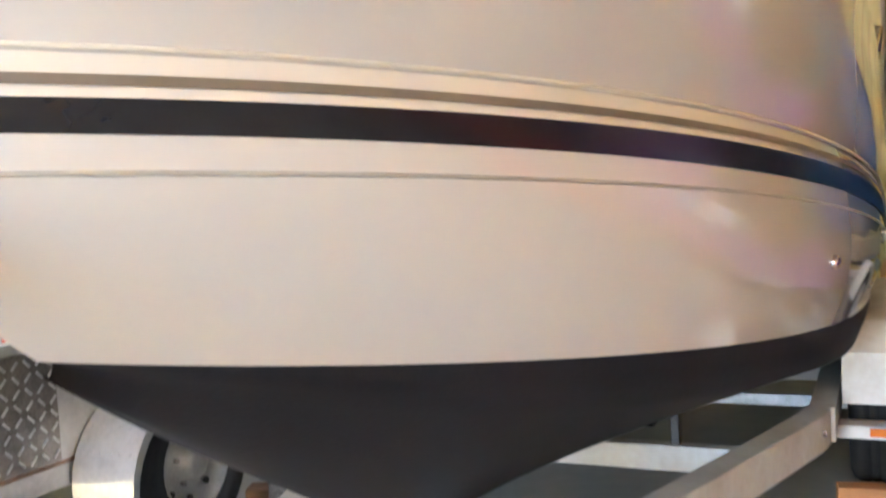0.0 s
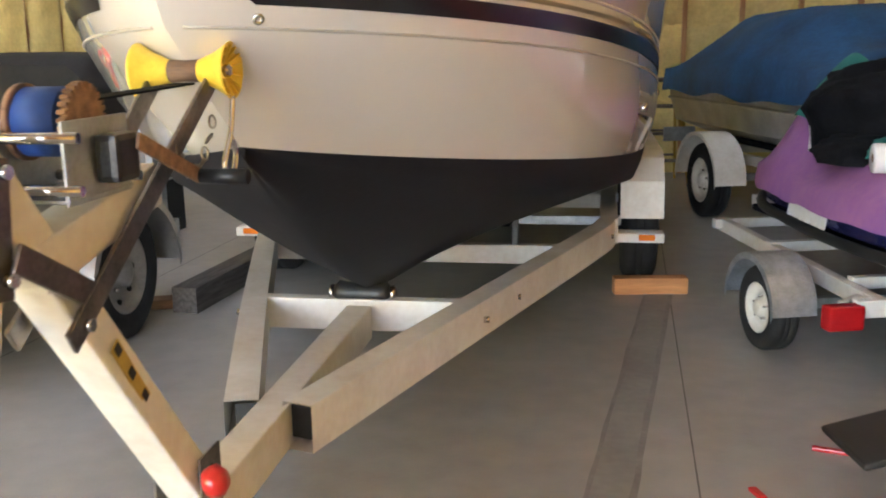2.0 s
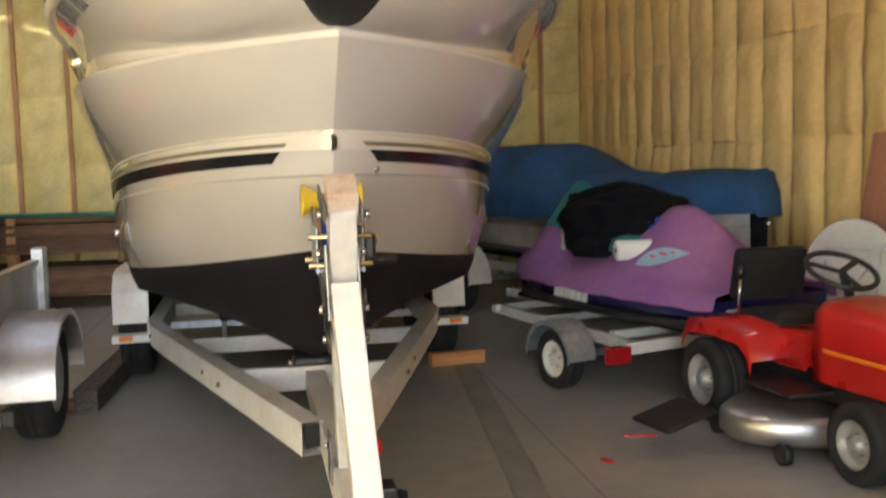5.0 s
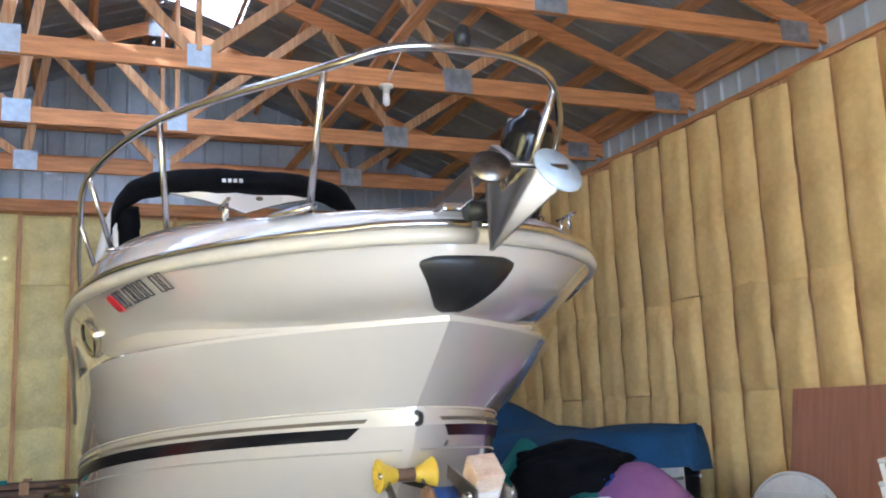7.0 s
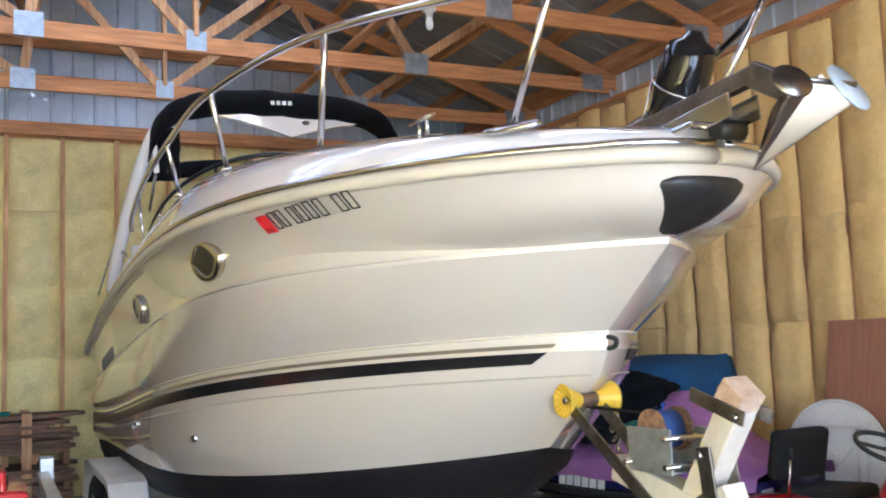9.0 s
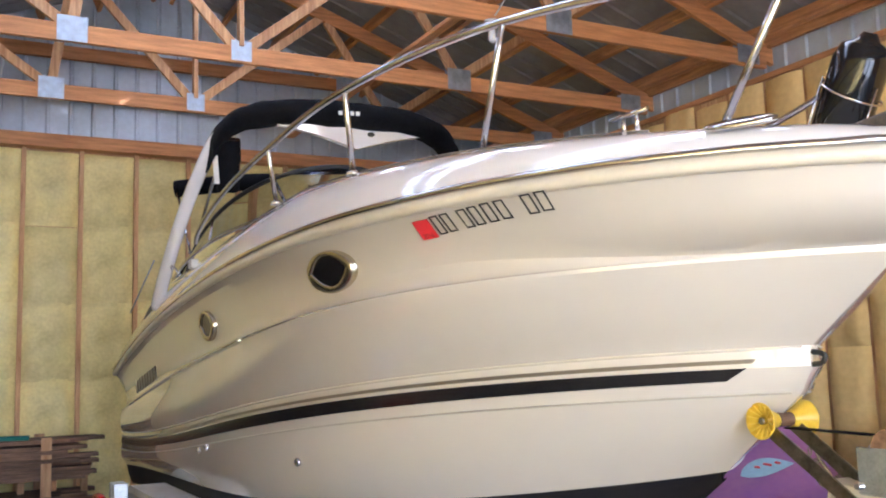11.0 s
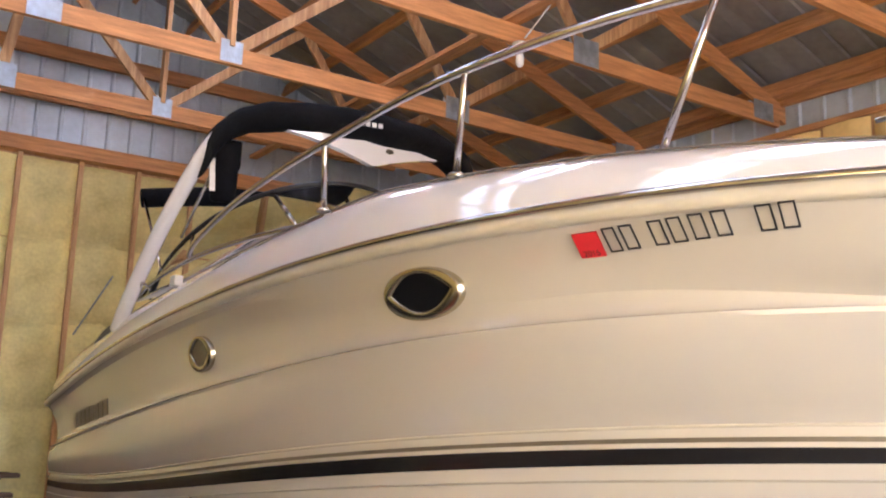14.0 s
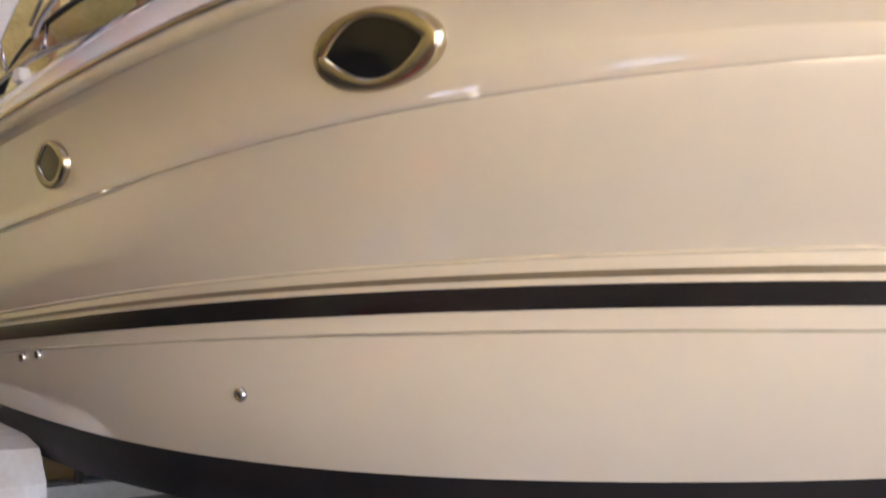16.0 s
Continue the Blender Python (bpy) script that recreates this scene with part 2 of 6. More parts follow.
def mesh(bm, name, material, weld=0.0, normals=True):
    if weld:
        bmesh.ops.remove_doubles(bm, verts=bm.verts[:], dist=weld)
    if normals:
        bmesh.ops.recalc_face_normals(bm, faces=bm.faces[:])
    me = bpy.data.meshes.new(name)
    bm.to_mesh(me)
    bm.free()
    me.materials.append(material)
    return me


def part(name, bm, material, parent, label="", weld=0.0, m=None, normals=True):
    ob = new(name, bm if isinstance(bm, bpy.types.Mesh) else mesh(bm, name, material, weld, normals))
    ob.parent = parent
    if m is not None:
        ob.matrix_basis = m
    if label:
        ob["label"] = label
    return ob


def thing(name, m, label, category, group="", kind=""):
    ob = new(name)
    ob.empty_display_size = 0.1
    ob.matrix_world = m
    return tagged(ob, label, category, group, kind)


def solo(name, bm, material, label, category, group="", kind="", m=None, weld=0.0):
    ob = new(name, mesh(bm, name, material, weld))
    if m is not None:
        ob.matrix_world = m
    return tagged(ob, label, category, group, kind)


B = bmesh.new
I4 = Matrix.Identity(4)

# ---- the building ----
XE, XW, YN, YS, ZP = 2.92, -5.56, 9.12, -6.5, 3.92   # inner faces and the wall plate's height
RIDGE, PITCH = -1.32, 0.36
ZR = ZP + 0.32 + PITCH * (XE - RIDGE)

# unseen ground outside, added so that sunlight bounces up through the doorway
GRAVEL = mat("pale_gravel", (0.40, 0.37, 0.32), 0.9, var=0.25, scale=0.8, bump=0.6, bscale=40)
solo("ground", box(B(), (300, 300, 0.1), (0, 0, -0.07)), GRAVEL, "unseen pale gravel ground added outside to bounce sunlight in", "ground", kind="structure")
floor_ob = solo("floor", box(B(), (9.4, 16.6, 0.15), (-1.32, 1.3, -0.075)), CONC, "grey concrete slab floor with tyre marks and saw cuts", "floor", kind="structure")
for fx, fs in ((0.057, 0.034), (-2.9, 0.02)):
    bm = B()
    sheet(bm, [[(fx + fs * y - 0.003, y, 0.002), (fx + fs * y + 0.003, y, 0.002)] for y in (-6.4, -2.0, 2.0, 6.0, 9.0)])
    part("saw_cut", bm, SAWCUT, floor_ob)
# a band of tyre marks, darker along both edges
for k, (off, fw, fm, zz) in enumerate(((0.0, 0.150, MARK, 0.002), (-0.070, 0.016, SKID, 0.004), (0.068, 0.022, SKID, 0.004))):
    bm = B()
    rows = []
    for i in range(46):
        y = -1.5 + i * 0.13
        x = -0.35 + 0.12 * y + off + 0.006 * noise.noise((i * 0.3, k, 7))
        rows.append([(x - fw / 2 + 0.006 * noise.noise((i * 0.7, k, 0)), y, zz), (x + fw / 2 + 0.006 * noise.noise((i * 0.9, k, 4)), y, zz)])
    sheet(bm, rows)
    part("tyre_mark", bm, fm, floor_ob)


def foam_mesh(w, h, depth, seed, material):
    """A sprayed cell of foam: pillowed, lumpy, pinched at its edges. Lies in xz, bulging along -y."""
    bm = B()
    nx, nz = 10, 20
    rows = []
    for j in range(nz + 1):
        v = j / nz
        row = []
        for i in range(nx + 1):
            u = i / nx
            d = depth * (1 - abs(2 * u - 1) ** 5) * (1 - 0.40 * abs(2 * v - 1) ** 12)
            d += 0.028 * noise.noise((u * 2.2 + seed * 3.1, v * 3.5, seed)) + 0.013 * noise.noise((u * 7, v * 9 + seed, 2.0))
            row.append(((u - 0.5) * w, -max(0.002, d), v * h))
        rows.append(row)
    sheet(bm, rows)
    return mesh(bm, "foam_panel", material, normals=False)


def wall_box(name, size, loc, label):
    return solo(name, box(B(), size, loc), PINEZ, label, "wall", kind="structure")


def foam_wall(wall, origin, along, turn, length, pitch, rows, depth, stud_w, stud_d, mats, foam):
    """Cells of foam between studs, up a wall, from origin along a direction."""
    n = round(length / pitch)
    pitch = length / n
    kinds = {}
    for j, (z0, z1) in enumerate(rows):
        kinds[j] = [foam_mesh(pitch - stud_w * 0.55, z1 - z0 + (0.03 if j + 1 < len(rows) else -0.03), depth, 10 * j + q, foam) for q in range(4)]
    for i in range(n):
        for j, (z0, z1) in enumerate(rows):
            p = Vector(origin) + Vector(along) * (i + 0.5) * pitch
            part("foam_panel", random.choice(kinds[j]), foam, wall, m=pose(p.x, p.y, z0 + random.uniform(-0.03, 0.03), 0, 0, turn))
    if stud_d:
        stud = mesh(box(B(), (stud_w, stud_d, ZP), (0, -stud_d / 2, ZP / 2)), "stud", mats)
        for i in range(n + 1):
            p = Vector(origin) + Vector(along) * min(max(i * pitch, 0.03), length - 0.03)
            part("stud", stud, mats, wall, m=pose(p.x, p.y, 0, 0, 0, turn))


ROWS_E = ((0.0, 1.55), (1.55, 2.38), (2.38, ZP))
wall_east = wall_box("wall_east", (0.18, YN - YS + 0.4, ZP), (XE + 0.09, (YN + YS) / 2, ZP / 2), "long wall of yellow spray foam between timber posts")
wall_north = wall_box("wall_north", (XE - XW, 0.18, ZP), ((XE + XW) / 2, YN + 0.09, ZP / 2), "end wall of yellow spray foam between timber studs")
wall_west = wall_box("wall_west", (0.18, YN - YS + 0.4, ZP), (XW - 0.09, (YN + YS) / 2, ZP / 2), "long wall of yellow spray foam between timber posts")
# front wall with the open vehicle doorway
bm = B()
box(bm, (0.25, 0.18, ZP), (XW + 0.125, YS - 0.09, ZP / 2))
box(bm, (XE - (-0.3), 0.18, ZP), ((XE - 0.3) / 2, YS - 0.09, ZP / 2))
box(bm, (-0.3 - XW - 0.25, 0.18, ZP - 3.6), ((-0.3 + XW + 0.25) / 2, YS - 0.09, (ZP + 3.6) / 2))
wall_south = solo("wall_south", bm, PINEZ, "timber front wall with a wide open vehicle doorway", "wall", kind="structure")
for wx, wy, sx, sy in ((XE + 0.09, 1.3, 0.24, 15.9), (XW - 0.09, 1.3, 0.24, 15.9)):
    solo("trim", box(B(), (sx, sy, 0.05), (wx, wy, ZP + 0.025)), PINEY, "flat timber top plate along the wall", "trim", kind="structure")
solo("trim", box(B(), (XE - XW - 0.1, 0.28, 0.14), ((XE + XW) / 2, YN - 0.02, ZP + 0.07)), PINE, "timber girt across the end wall above the foam", "trim", kind="structure")


def ribbed(bm, a, b, up, rib=0.22, pitch=0.23, depth=0.018):
    """Ribbed sheet steel from a towards b, drawn out along up(point)."""
    a, b = Vector(a), Vector(b)
    L, d = (b - a).length, (b - a).normalized()
    line, s = [], 0.0
    while s < L - pitch:
        for ds, o in ((0, 0), (pitch - 0.05, 0), (pitch - 0.035, 1), (pitch - 0.015, 1)):
            line.append((s + ds, o))
        s += pitch
    line.append((L, 0))
    return [(a + d * q, o * depth) for q, o in line]


# gable end of ribbed steel above the foam
bm = B()
prof = ribbed(bm, (XW - 0.14, 0, 0), (XE + 0.14, 0, 0), None)
sheet(bm, [[(p.x, YN + 0.06 - o, ZP) for p, o in prof], [(p.x, YN + 0.06 - o, ZR - PITCH * abs(p.x - RIDGE) + 0.205) for p, o in prof]], smooth=False)
gable = solo("gable_siding", bm, GABLE, "ribbed bare steel siding on the gable end", "siding", kind="structure")
bm = B()
sheet(bm, [[(p.x, YS + 0.02 + o, ZP - 0.02) for p, o in prof], [(p.x, YS + 0.02 + o, ZR - PITCH * abs(p.x - RIDGE) + 0.205) for p, o in prof]], smooth=False)
solo("gable_siding", bm, GABLE, "ribbed bare steel siding on the gable end", "siding", kind="structure")
for zz in (4.55, 5.0):
    wx = (ZR - zz) / PITCH - 0.05
    part("girt", box(B(), (2 * wx, 0.06, 0.14), (RIDGE, YN - 0.02, zz)), PINE, gable)
# steel closing the eaves above the long walls
for sgn, ex in ((1, XE + 0.10), (-1, XW - 0.10)):
    bm = B()
    prof = ribbed(bm, (0, YS - 0.1, 0), (0, YN + 0.1, 0), None)
    sheet(bm, [[(ex - sgn * o, p.y, ZP) for p, o in prof], [(ex - sgn * o, p.y, ZR + 0.205 - PITCH * abs(ex - RIDGE)) for p, o in prof]], smooth=False)
    solo("trim", box(B(), (0.04, YN - YS, 0.15), (ex - sgn * 0.045, (YN + YS) / 2, ZP + 0.37)), PINEY, "timber board along the eaves above the plate", "trim", kind="structure")
    solo("eave_siding", bm, GABLE, "ribbed bare steel strip under the eaves", "siding", kind="structure")
# roof of ribbed steel on purlins
roofs = []
LIGHTS = {1: ((1.70, 2.50, 1.9), (4.20, 5.00, 1.2), (6.60, 7.40, 0.77)), -1: ((1.70, 2.50, 3.5), (4.20, 5.00, 3.5))}
for sgn, edge in ((1, XE + 0.35), (-1, XW - 0.35)):
    bm = B()
    rz = lambda x: ZR + 0.19 - PITCH * abs(x - RIDGE)
    ya = YS - 0.3
    spans = []
    for l0, l1, reach in LIGHTS[sgn]:
        spans += [(ya, l0, 0.0), (l0, l1, reach)]
        ya = l1
    for ya, yb2, reach in spans + [(ya, YN + 0.3, 0.0)]:
        xa = RIDGE + sgn * reach
        prof = ribbed(bm, (0, ya, 0), (0, yb2, 0), None)
        sheet(bm, [[(xa, p.y, rz(xa) + o) for p, o in prof], [(edge, p.y, rz(edge) + o) for p, o in prof]], smooth=False)
        if reach:
            # translucent roof light from the ridge down
            pane = B()
            sheet(pane, [[(RIDGE, p.y, rz(RIDGE) + o + 0.005) for p, o in prof], [(xa, p.y, rz(xa) + o + 0.005) for p, o in prof]], smooth=False)
            solo("window_1" if sgn > 0 and ya > 6 else "skylight", pane, SKYL, "white translucent ribbed roof light panel near the ridge", "skylight", kind="structure")
    roofs.append(solo("ceiling", bm, ROOFM, "grey ribbed steel roof seen from below", "roof", kind="structure"))
    ang = math.degrees(math.atan(PITCH)) * sgn
    for k in range(8):
        px = RIDGE + sgn * (0.12 + k * 0.585)
        solo("purlin", box(B(), (0.045, YN - YS + 0.3, 0.14), (px, (YN + YS) / 2, ZR + 0.095 - PITCH * abs(px - RIDGE)), (0, ang, 0)), PINEY, "orange pine roof purlin on edge", "purlin", "roof purlins", "structure")


def truss():
    """A timber roof truss: two rafters, a tie, king post, webs and nail plates. Drawn at y = 0."""
    t = thing("roof_truss", I4, "orange pine roof truss with steel nail plates", "truss", "roof trusses", "structure")
    zt = ZP + 0.18
    top = lambda x: ZR - 0.06 - PITCH * abs(x - RIDGE)
    half = XE - RIDGE
    for x0, x1 in ((XW - 0.02, RIDGE - 1.3), (RIDGE - 1.3, 0.72), (0.72, XE + 0.02)):
        part("tie_beam", beam(B(), (x0 + 0.002, 0, zt), (x1 - 0.002, 0, zt), 0.045, 0.14, 0.003), PINE, t)
    for sgn in (-1, 1):
        part("rafter", beam(B(), (RIDGE, 0, ZR - 0.06), (RIDGE + sgn * (half + 0.3), 0, top(RIDGE + half + 0.3)), 0.045, 0.14, 0.003), PINE, t)
    webs = [((RIDGE, zt + 0.07), (RIDGE, ZR - 0.13)),
            ((RIDGE - 0.06, zt + 0.07), (RIDGE - 1.05, top(RIDGE - 1.05) - 0.06)), ((RIDGE + 0.06, zt + 0.07), (RIDGE + 1.3, top(RIDGE + 1.3) - 0.06)),
            ((-2.62, zt + 0.07), (-2.45, top(-2.45) - 0.06)), ((-2.62 - 0.05, zt + 0.07), (-3.6, top(-3.6) - 0.06)),
            ((0.70, zt + 0.07), (0.05, top(0.05) - 0.06)), ((0.74, zt + 0.07), (1.45, top(1.45) - 0.06))]
    for (xa, za), (xb, zb) in webs:
        part("web", beam(B(), (xa, 0.001, za), (xb, 0.001, zb), 0.040, 0.085, 0.003), PINEZ, t)
    for px, pw, ph in ((RIDGE, 0.17, 0.17), (-2.62, 0.22, 0.20), (0.72, 0.24, 0.20), (XE - 0.2, 0.25, 0.16), (XW + 0.2, 0.25, 0.16)):
        for sy in (-1, 1):
            bm = B()
            box(bm, (pw, 0.004, ph), (px, sy * 0.0265, zt + 0.03))
            for q in range(int(pw / 0.022)):
                box(bm, (0.008, 0.003, ph * 0.94), (px - pw / 2 + 0.012 + q * 0.022, sy * 0.029, zt + 0.03))
            # plates west of x = 0 carry blue daylight in their colour, the rest plain galvanised
            part("nail_plate", bm, SKYLIT_METAL if px < 0 else GALV, t)
    part("nail_plate", box(B(), (0.3, 0.06, 0.2), (RIDGE, 0, ZR - 0.1)), GALV, t)
    return t


first_truss = truss()
first_truss.matrix_world = pose(0, 7.54, 0)
for k in range(1, 9):
    copy_thing(first_truss, pose(0, 7.54 - 1.6 * k, 0))

# ---- the cabin cruiser ----
BOAT = pose(-1.0525, 0, 0, 0, 0, -0.796)
STERN = 7.12
# fitted hull lines: bow y, half breadth, run-out, two powers, height along s, shift of the bow end
LINES = {
    "rail": (0.1706, 1.1322, 3.4602, 3.2322, 1.9099, 2.0275, 0.0365, -0.0071, -0.0011, -0.085),
    "knuckle": (0.395, 1.0833, 3.0097, 3.806, 1.1281, 1.7912, -0.0077, -0.0147, 0.0005, -0.0922),
    "stripe_top": (0.660, 1.0759, 3.6488, 2.8003, 1.3474, 1.4673, -0.024, -0.0246, 0.0026, -0.02),
    "stripe_low": (0.6979, 1.0759, 3.6488, 2.8003, 1.3474, 1.4302, -0.0391, -0.0217, 0.0025, -0.03),
    "crease": (0.715, 1.0790, 3.6, 2.75, 1.33, 1.385, -0.0391, -0.0217, 0.0025, -0.02),
    "boot": (0.9669, 1.0321, 3.5724, 3.6046, 0.8537, 1.1191, -0.1689, 0.0365, -0.003, 0.07),
}
NS = 64


def hull_point(line, s, out=0.0, dz=0.0):
    yb, half, run, p, q, z0, z1, z2, z3, shift = LINES[line]
    u = min(1.0, s / run)
    hb = half * max(0.0, 1 - (1 - u) ** p) ** (1 / q)
    return Vector((hb + out, yb + s + shift * math.exp(-s / 0.3), z0 + z1 * s + z2 * s * s + z3 * s ** 3 + dz))


def hull_at(line, y, out=0.0, dz=0.0):
    """The point of a hull line at a distance aft."""
    lo, hi = 0.0, 9.0
    for _ in range(40):
        mid = (lo + hi) / 2
        if hull_point(line, mid).y < y:
            lo = mid
        else:
            hi = mid
    return hull_point(line, lo, out, dz)


def hull_row(line, out=0.0, dz=0.0, y0=None, n=NS):
    yb = LINES[line][0]
    s0 = 0.0 if y0 is None else max(0.0, hull_at(line, y0).y - yb)
    return [hull_point(line, s0 + (STERN - yb - s0) * (k / n) ** 1.7, out, dz) for k in range(n + 1)]


def mix(a, b, w, out=0.0):
    return [p.lerp(q, w) + Vector((out, 0, 0)) for p, q in zip(a, b)]


def side(rows, sgn):
    return [[(sgn * max(0.0, p.x), p.y, p.z) for p in r] for r in rows]


def ledge(y):
    """How far the moulded step above the knuckle has grown, from nothing at the stem."""
    q = min(1.0, max(0.0, (y - 0.5) / 1.0))
    return q * q * (3 - 2 * q)


def deck_rise(y):
    return 0.07 + 0.18 * min(1, max(0, (y - 0.2) / 2.3)) ** 0.9 + 0.05 * max(0, (y - 4.5) / 2.6)


boat = thing("cabin_cruiser", BOAT, "white cabin cruiser with black bottom and stripe on its trailer", "boat")
R_, K_, S1_, S2_, L_, W_ = (hull_row(k) for k in ("rail", "knuckle", "stripe_top", "stripe_low", "crease", "boot"))
bm = B()
for sgn in (-1, 1):
    ku = [p + Vector((-0.044 * ledge(p.y), 0.004 * ledge(p.y), 0.006 + 0.074 * ledge(p.y))) for p in K_]
    fillet = [[p + Vector((-a * ledge(p.y), a * 0.1 * ledge(p.y), b * (0.075 + 0.925 * ledge(p.y)))) for p in K_] for a, b in ((0.016, 0.006), (0.028, 0.016), (0.036, 0.030), (0.041, 0.050))]
    kl = [p + Vector((-0.004, 0, -0.012)) for p in K_]
    ra = [p + Vector((-0.030 * min(1, p.x / 0.3), 0.01, -0.075)) for p in R_]
    s_up = [p + Vector((0.0, 0, 0.062)) for p in S1_]
    s_in = [p + Vector((-0.008 * min(1, p.x / 0.2), 0, 0.052)) for p in S1_]
    flare = []
    for w in (0.1, 0.2, 0.3, 0.42, 0.55, 0.7, 0.85):
        row = []
        for p, q in zip(ku, ra):
            near = max(0.0, 1 - p.lerp(q, w).x / 0.9)
            we = w + near * (1 - (1 - w) ** 2.6 - w)
            e = p.lerp(q, we)
            row.append(Vector((e.x - 0.014 * math.sin(math.pi * w) * ledge(e.y), e.y, p.z + (q.z - p.z) * w)))
        flare.append(row)
    lower = [[p + Vector((0.020 * math.sin(math.pi * w) * min(1, p.x / 0.3), 0, 0)) for p in mix(W_, L_, w)] for w in (0.2, 0.4, 0.6, 0.8)]
    upper = [[p + Vector((0.016 * math.sin(math.pi * w) * min(1, p.x / 0.3), 0, 0)) for p in mix(s_up, kl, w)] for w in (0.2, 0.4, 0.6, 0.8)]
    rows = [W_] + lower + [L_, S2_, S1_, s_in, s_up] + upper + [kl, K_] + fillet + [ku] + flare + [ra, [p + Vector((-0.004, 0, -0.05)) for p in R_], R_]
    sheet(bm, side(rows, sgn))
    tr = [r[-1] for r in rows]
    sheet(bm, [[(sgn * p.x, p.y, p.z) for p in tr], [(0, p.y + 0.05, p.z) for p in tr]])
hull = part("hull", bm, GEL, boat, "glossy cream white gelcoat topsides", weld=0.002)
hull.data.set_sharp_from_angle(angle=radians(22))
bpy.context.view_layer.update()


def on_hull(sgn, y, z, out=0.004):
    """Place and turn on the outside of the hull: x aft, y out, z up along the skin."""
    hit, p, n, _ = hull.ray_cast(Vector((sgn * 3.0, y, z)), Vector((-sgn, 0, 0)))
    if not hit:
        p, n = Vector((sgn * 1.0, y, z)), Vector((sgn, 0, 0))
    if n.x * sgn < 0:
        n = -n
    u = (Vector((0, 0, 1)) - n * n.z).normalized()
    f = u.cross(n)
    f = f if f.y > 0 else -f
    p = p + n * out
    return Matrix(((f.x, n.x, u.x, p.x), (f.y, n.y, u.y, p.y), (f.z, n.z, u.z, p.z), (0, 0, 0, 1)))



# painted bottom: stem and keel profile, chine, veed sections


def keel(k):
    w = (k / NS) ** 1.35
    y = 1.045 + (STERN - 1.045) * w
    d = max(0.0, 2.25 - y) / 1.205
    return Vector((0, y, 0.455 + 0.645 * d ** 1.22 - 0.012 * max(0, y - 2.25)))


bm = B()
KE = [keel(k) for k in range(NS + 1)]
CH = [p + Vector((-0.05 * min(1, i / 40), 0.03, -0.16 * min(1, i / 40))) for i, p in enumerate(W_)]
for sgn in (-1, 1):
    bot = [[p + Vector((0.012 * math.sin(math.pi * w) * min(1, q.x / 0.9), 0, -0.02 * math.sin(math.pi * w))) for p, q in zip(mix(KE, CH, w), CH)] for w in (0.15, 0.3, 0.45, 0.6, 0.75, 0.9)]
    rows = [KE] + bot + [CH, mix(CH, W_, 0.5, 0.006), W_]
    sheet(bm, side(rows, sgn))
    sheet(bm, [[(sgn * r[-1].x, r[-1].y, r[-1].z) for r in rows], [(0, r[-1].y + 0.05, r[-1].z) for r in rows]])
part("painted_bottom", bm, ANTIFOUL, boat, "dull black antifouling paint", weld=0.002)
for sgn in (-1, 1):
    bm = B()
    lead = 0.035 if sgn > 0 else 0.0
    a = hull_row("stripe_top", 0.004, 0, 0.765 - lead)
    b = hull_row("stripe_low", 0.004, 0, 0.83 - lead)
    sheet(bm, side([b, mix(b, a, 0.5, 0.001), a], sgn))
    part("stripe", bm, STRIPE, boat, "glossy black vinyl stripe")
    bm = B()
    a = hull_row("stripe_top", 0.004, 0.027, 0.745 - lead)
    b = hull_row("stripe_top", 0.004, 0.014, 0.755 - lead)
    sheet(bm, side([b, a], sgn))
    part("pinstripe", bm, PIN, boat)
    # the crease tube draws a line of shade; the upper one is plain beige
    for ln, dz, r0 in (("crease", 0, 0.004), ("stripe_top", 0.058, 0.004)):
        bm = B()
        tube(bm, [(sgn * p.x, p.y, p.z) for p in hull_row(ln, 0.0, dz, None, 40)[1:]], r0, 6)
        part("moulded_line", bm, CREASE_SHADE if ln == "crease" else RUBR, boat)
    bm = B()
    rr = [p for p in hull_row("rail", 0.0, 0.0, None, 60)]
    tube(bm, [(sgn * (p.x + 0.004), p.y - (0.012 if p.x < 0.3 else 0), p.z - 0.028) for p in rr], 0.024, 8)
    part("rub_rail", bm, RUBR, boat, "beige moulded rub rail")
    bm = B()
    tube(bm, [(sgn * (p.x + 0.014), p.y - (0.022 if p.x < 0.3 else 0), p.z + 0.004) for p in rr], 0.013, 8)
    part("rub_strip", bm, STEEL, boat, "polished steel rub strip")
# deck
bm = B()
for sgn in (-1, 1):
    def drow(inset, rise, flat):
        return [Vector((max(0.0, (p.x - inset * min(1, p.x / 0.25))) * flat, p.y + (0.10 * inset / 0.16 if p.x < 0.4 else 0.0) * (1 - p.x / 0.4 if p.x < 0.4 else 0), p.z + rise * deck_rise(p.y))) for p in R_]
    rows = [R_, drow(0.015, 0.22, 1), drow(0.045, 0.52, 1), drow(0.09, 0.80, 1), drow(0.14, 0.96, 1), drow(0.19, 1.03, 1), drow(0.2, 1.08, 0.8), drow(0.2, 1.16, 0.45), drow(0.2, 1.2, 0.0)]
    sheet(bm, side(rows, sgn))
part("deck", bm, DECKW, boat, "shiny white moulded foredeck", weld=0.002)
for sgn in (-1, 1):
    bm = B()
    tube(bm, [(sgn * max(0, p.x - 0.158), p.y, p.z + 1.005 * deck_rise(p.y) + 0.002) for p in R_[14:]], 0.004, 6)
    part("deck_seam", bm, PIN, boat)


def deck_z(x, y):
    p = hull_at("rail", y)
    return p.z + deck_rise(y) * (1.03 + 0.17 * (1 - min(1, abs(x) / max(0.1, p.x - 0.19))))


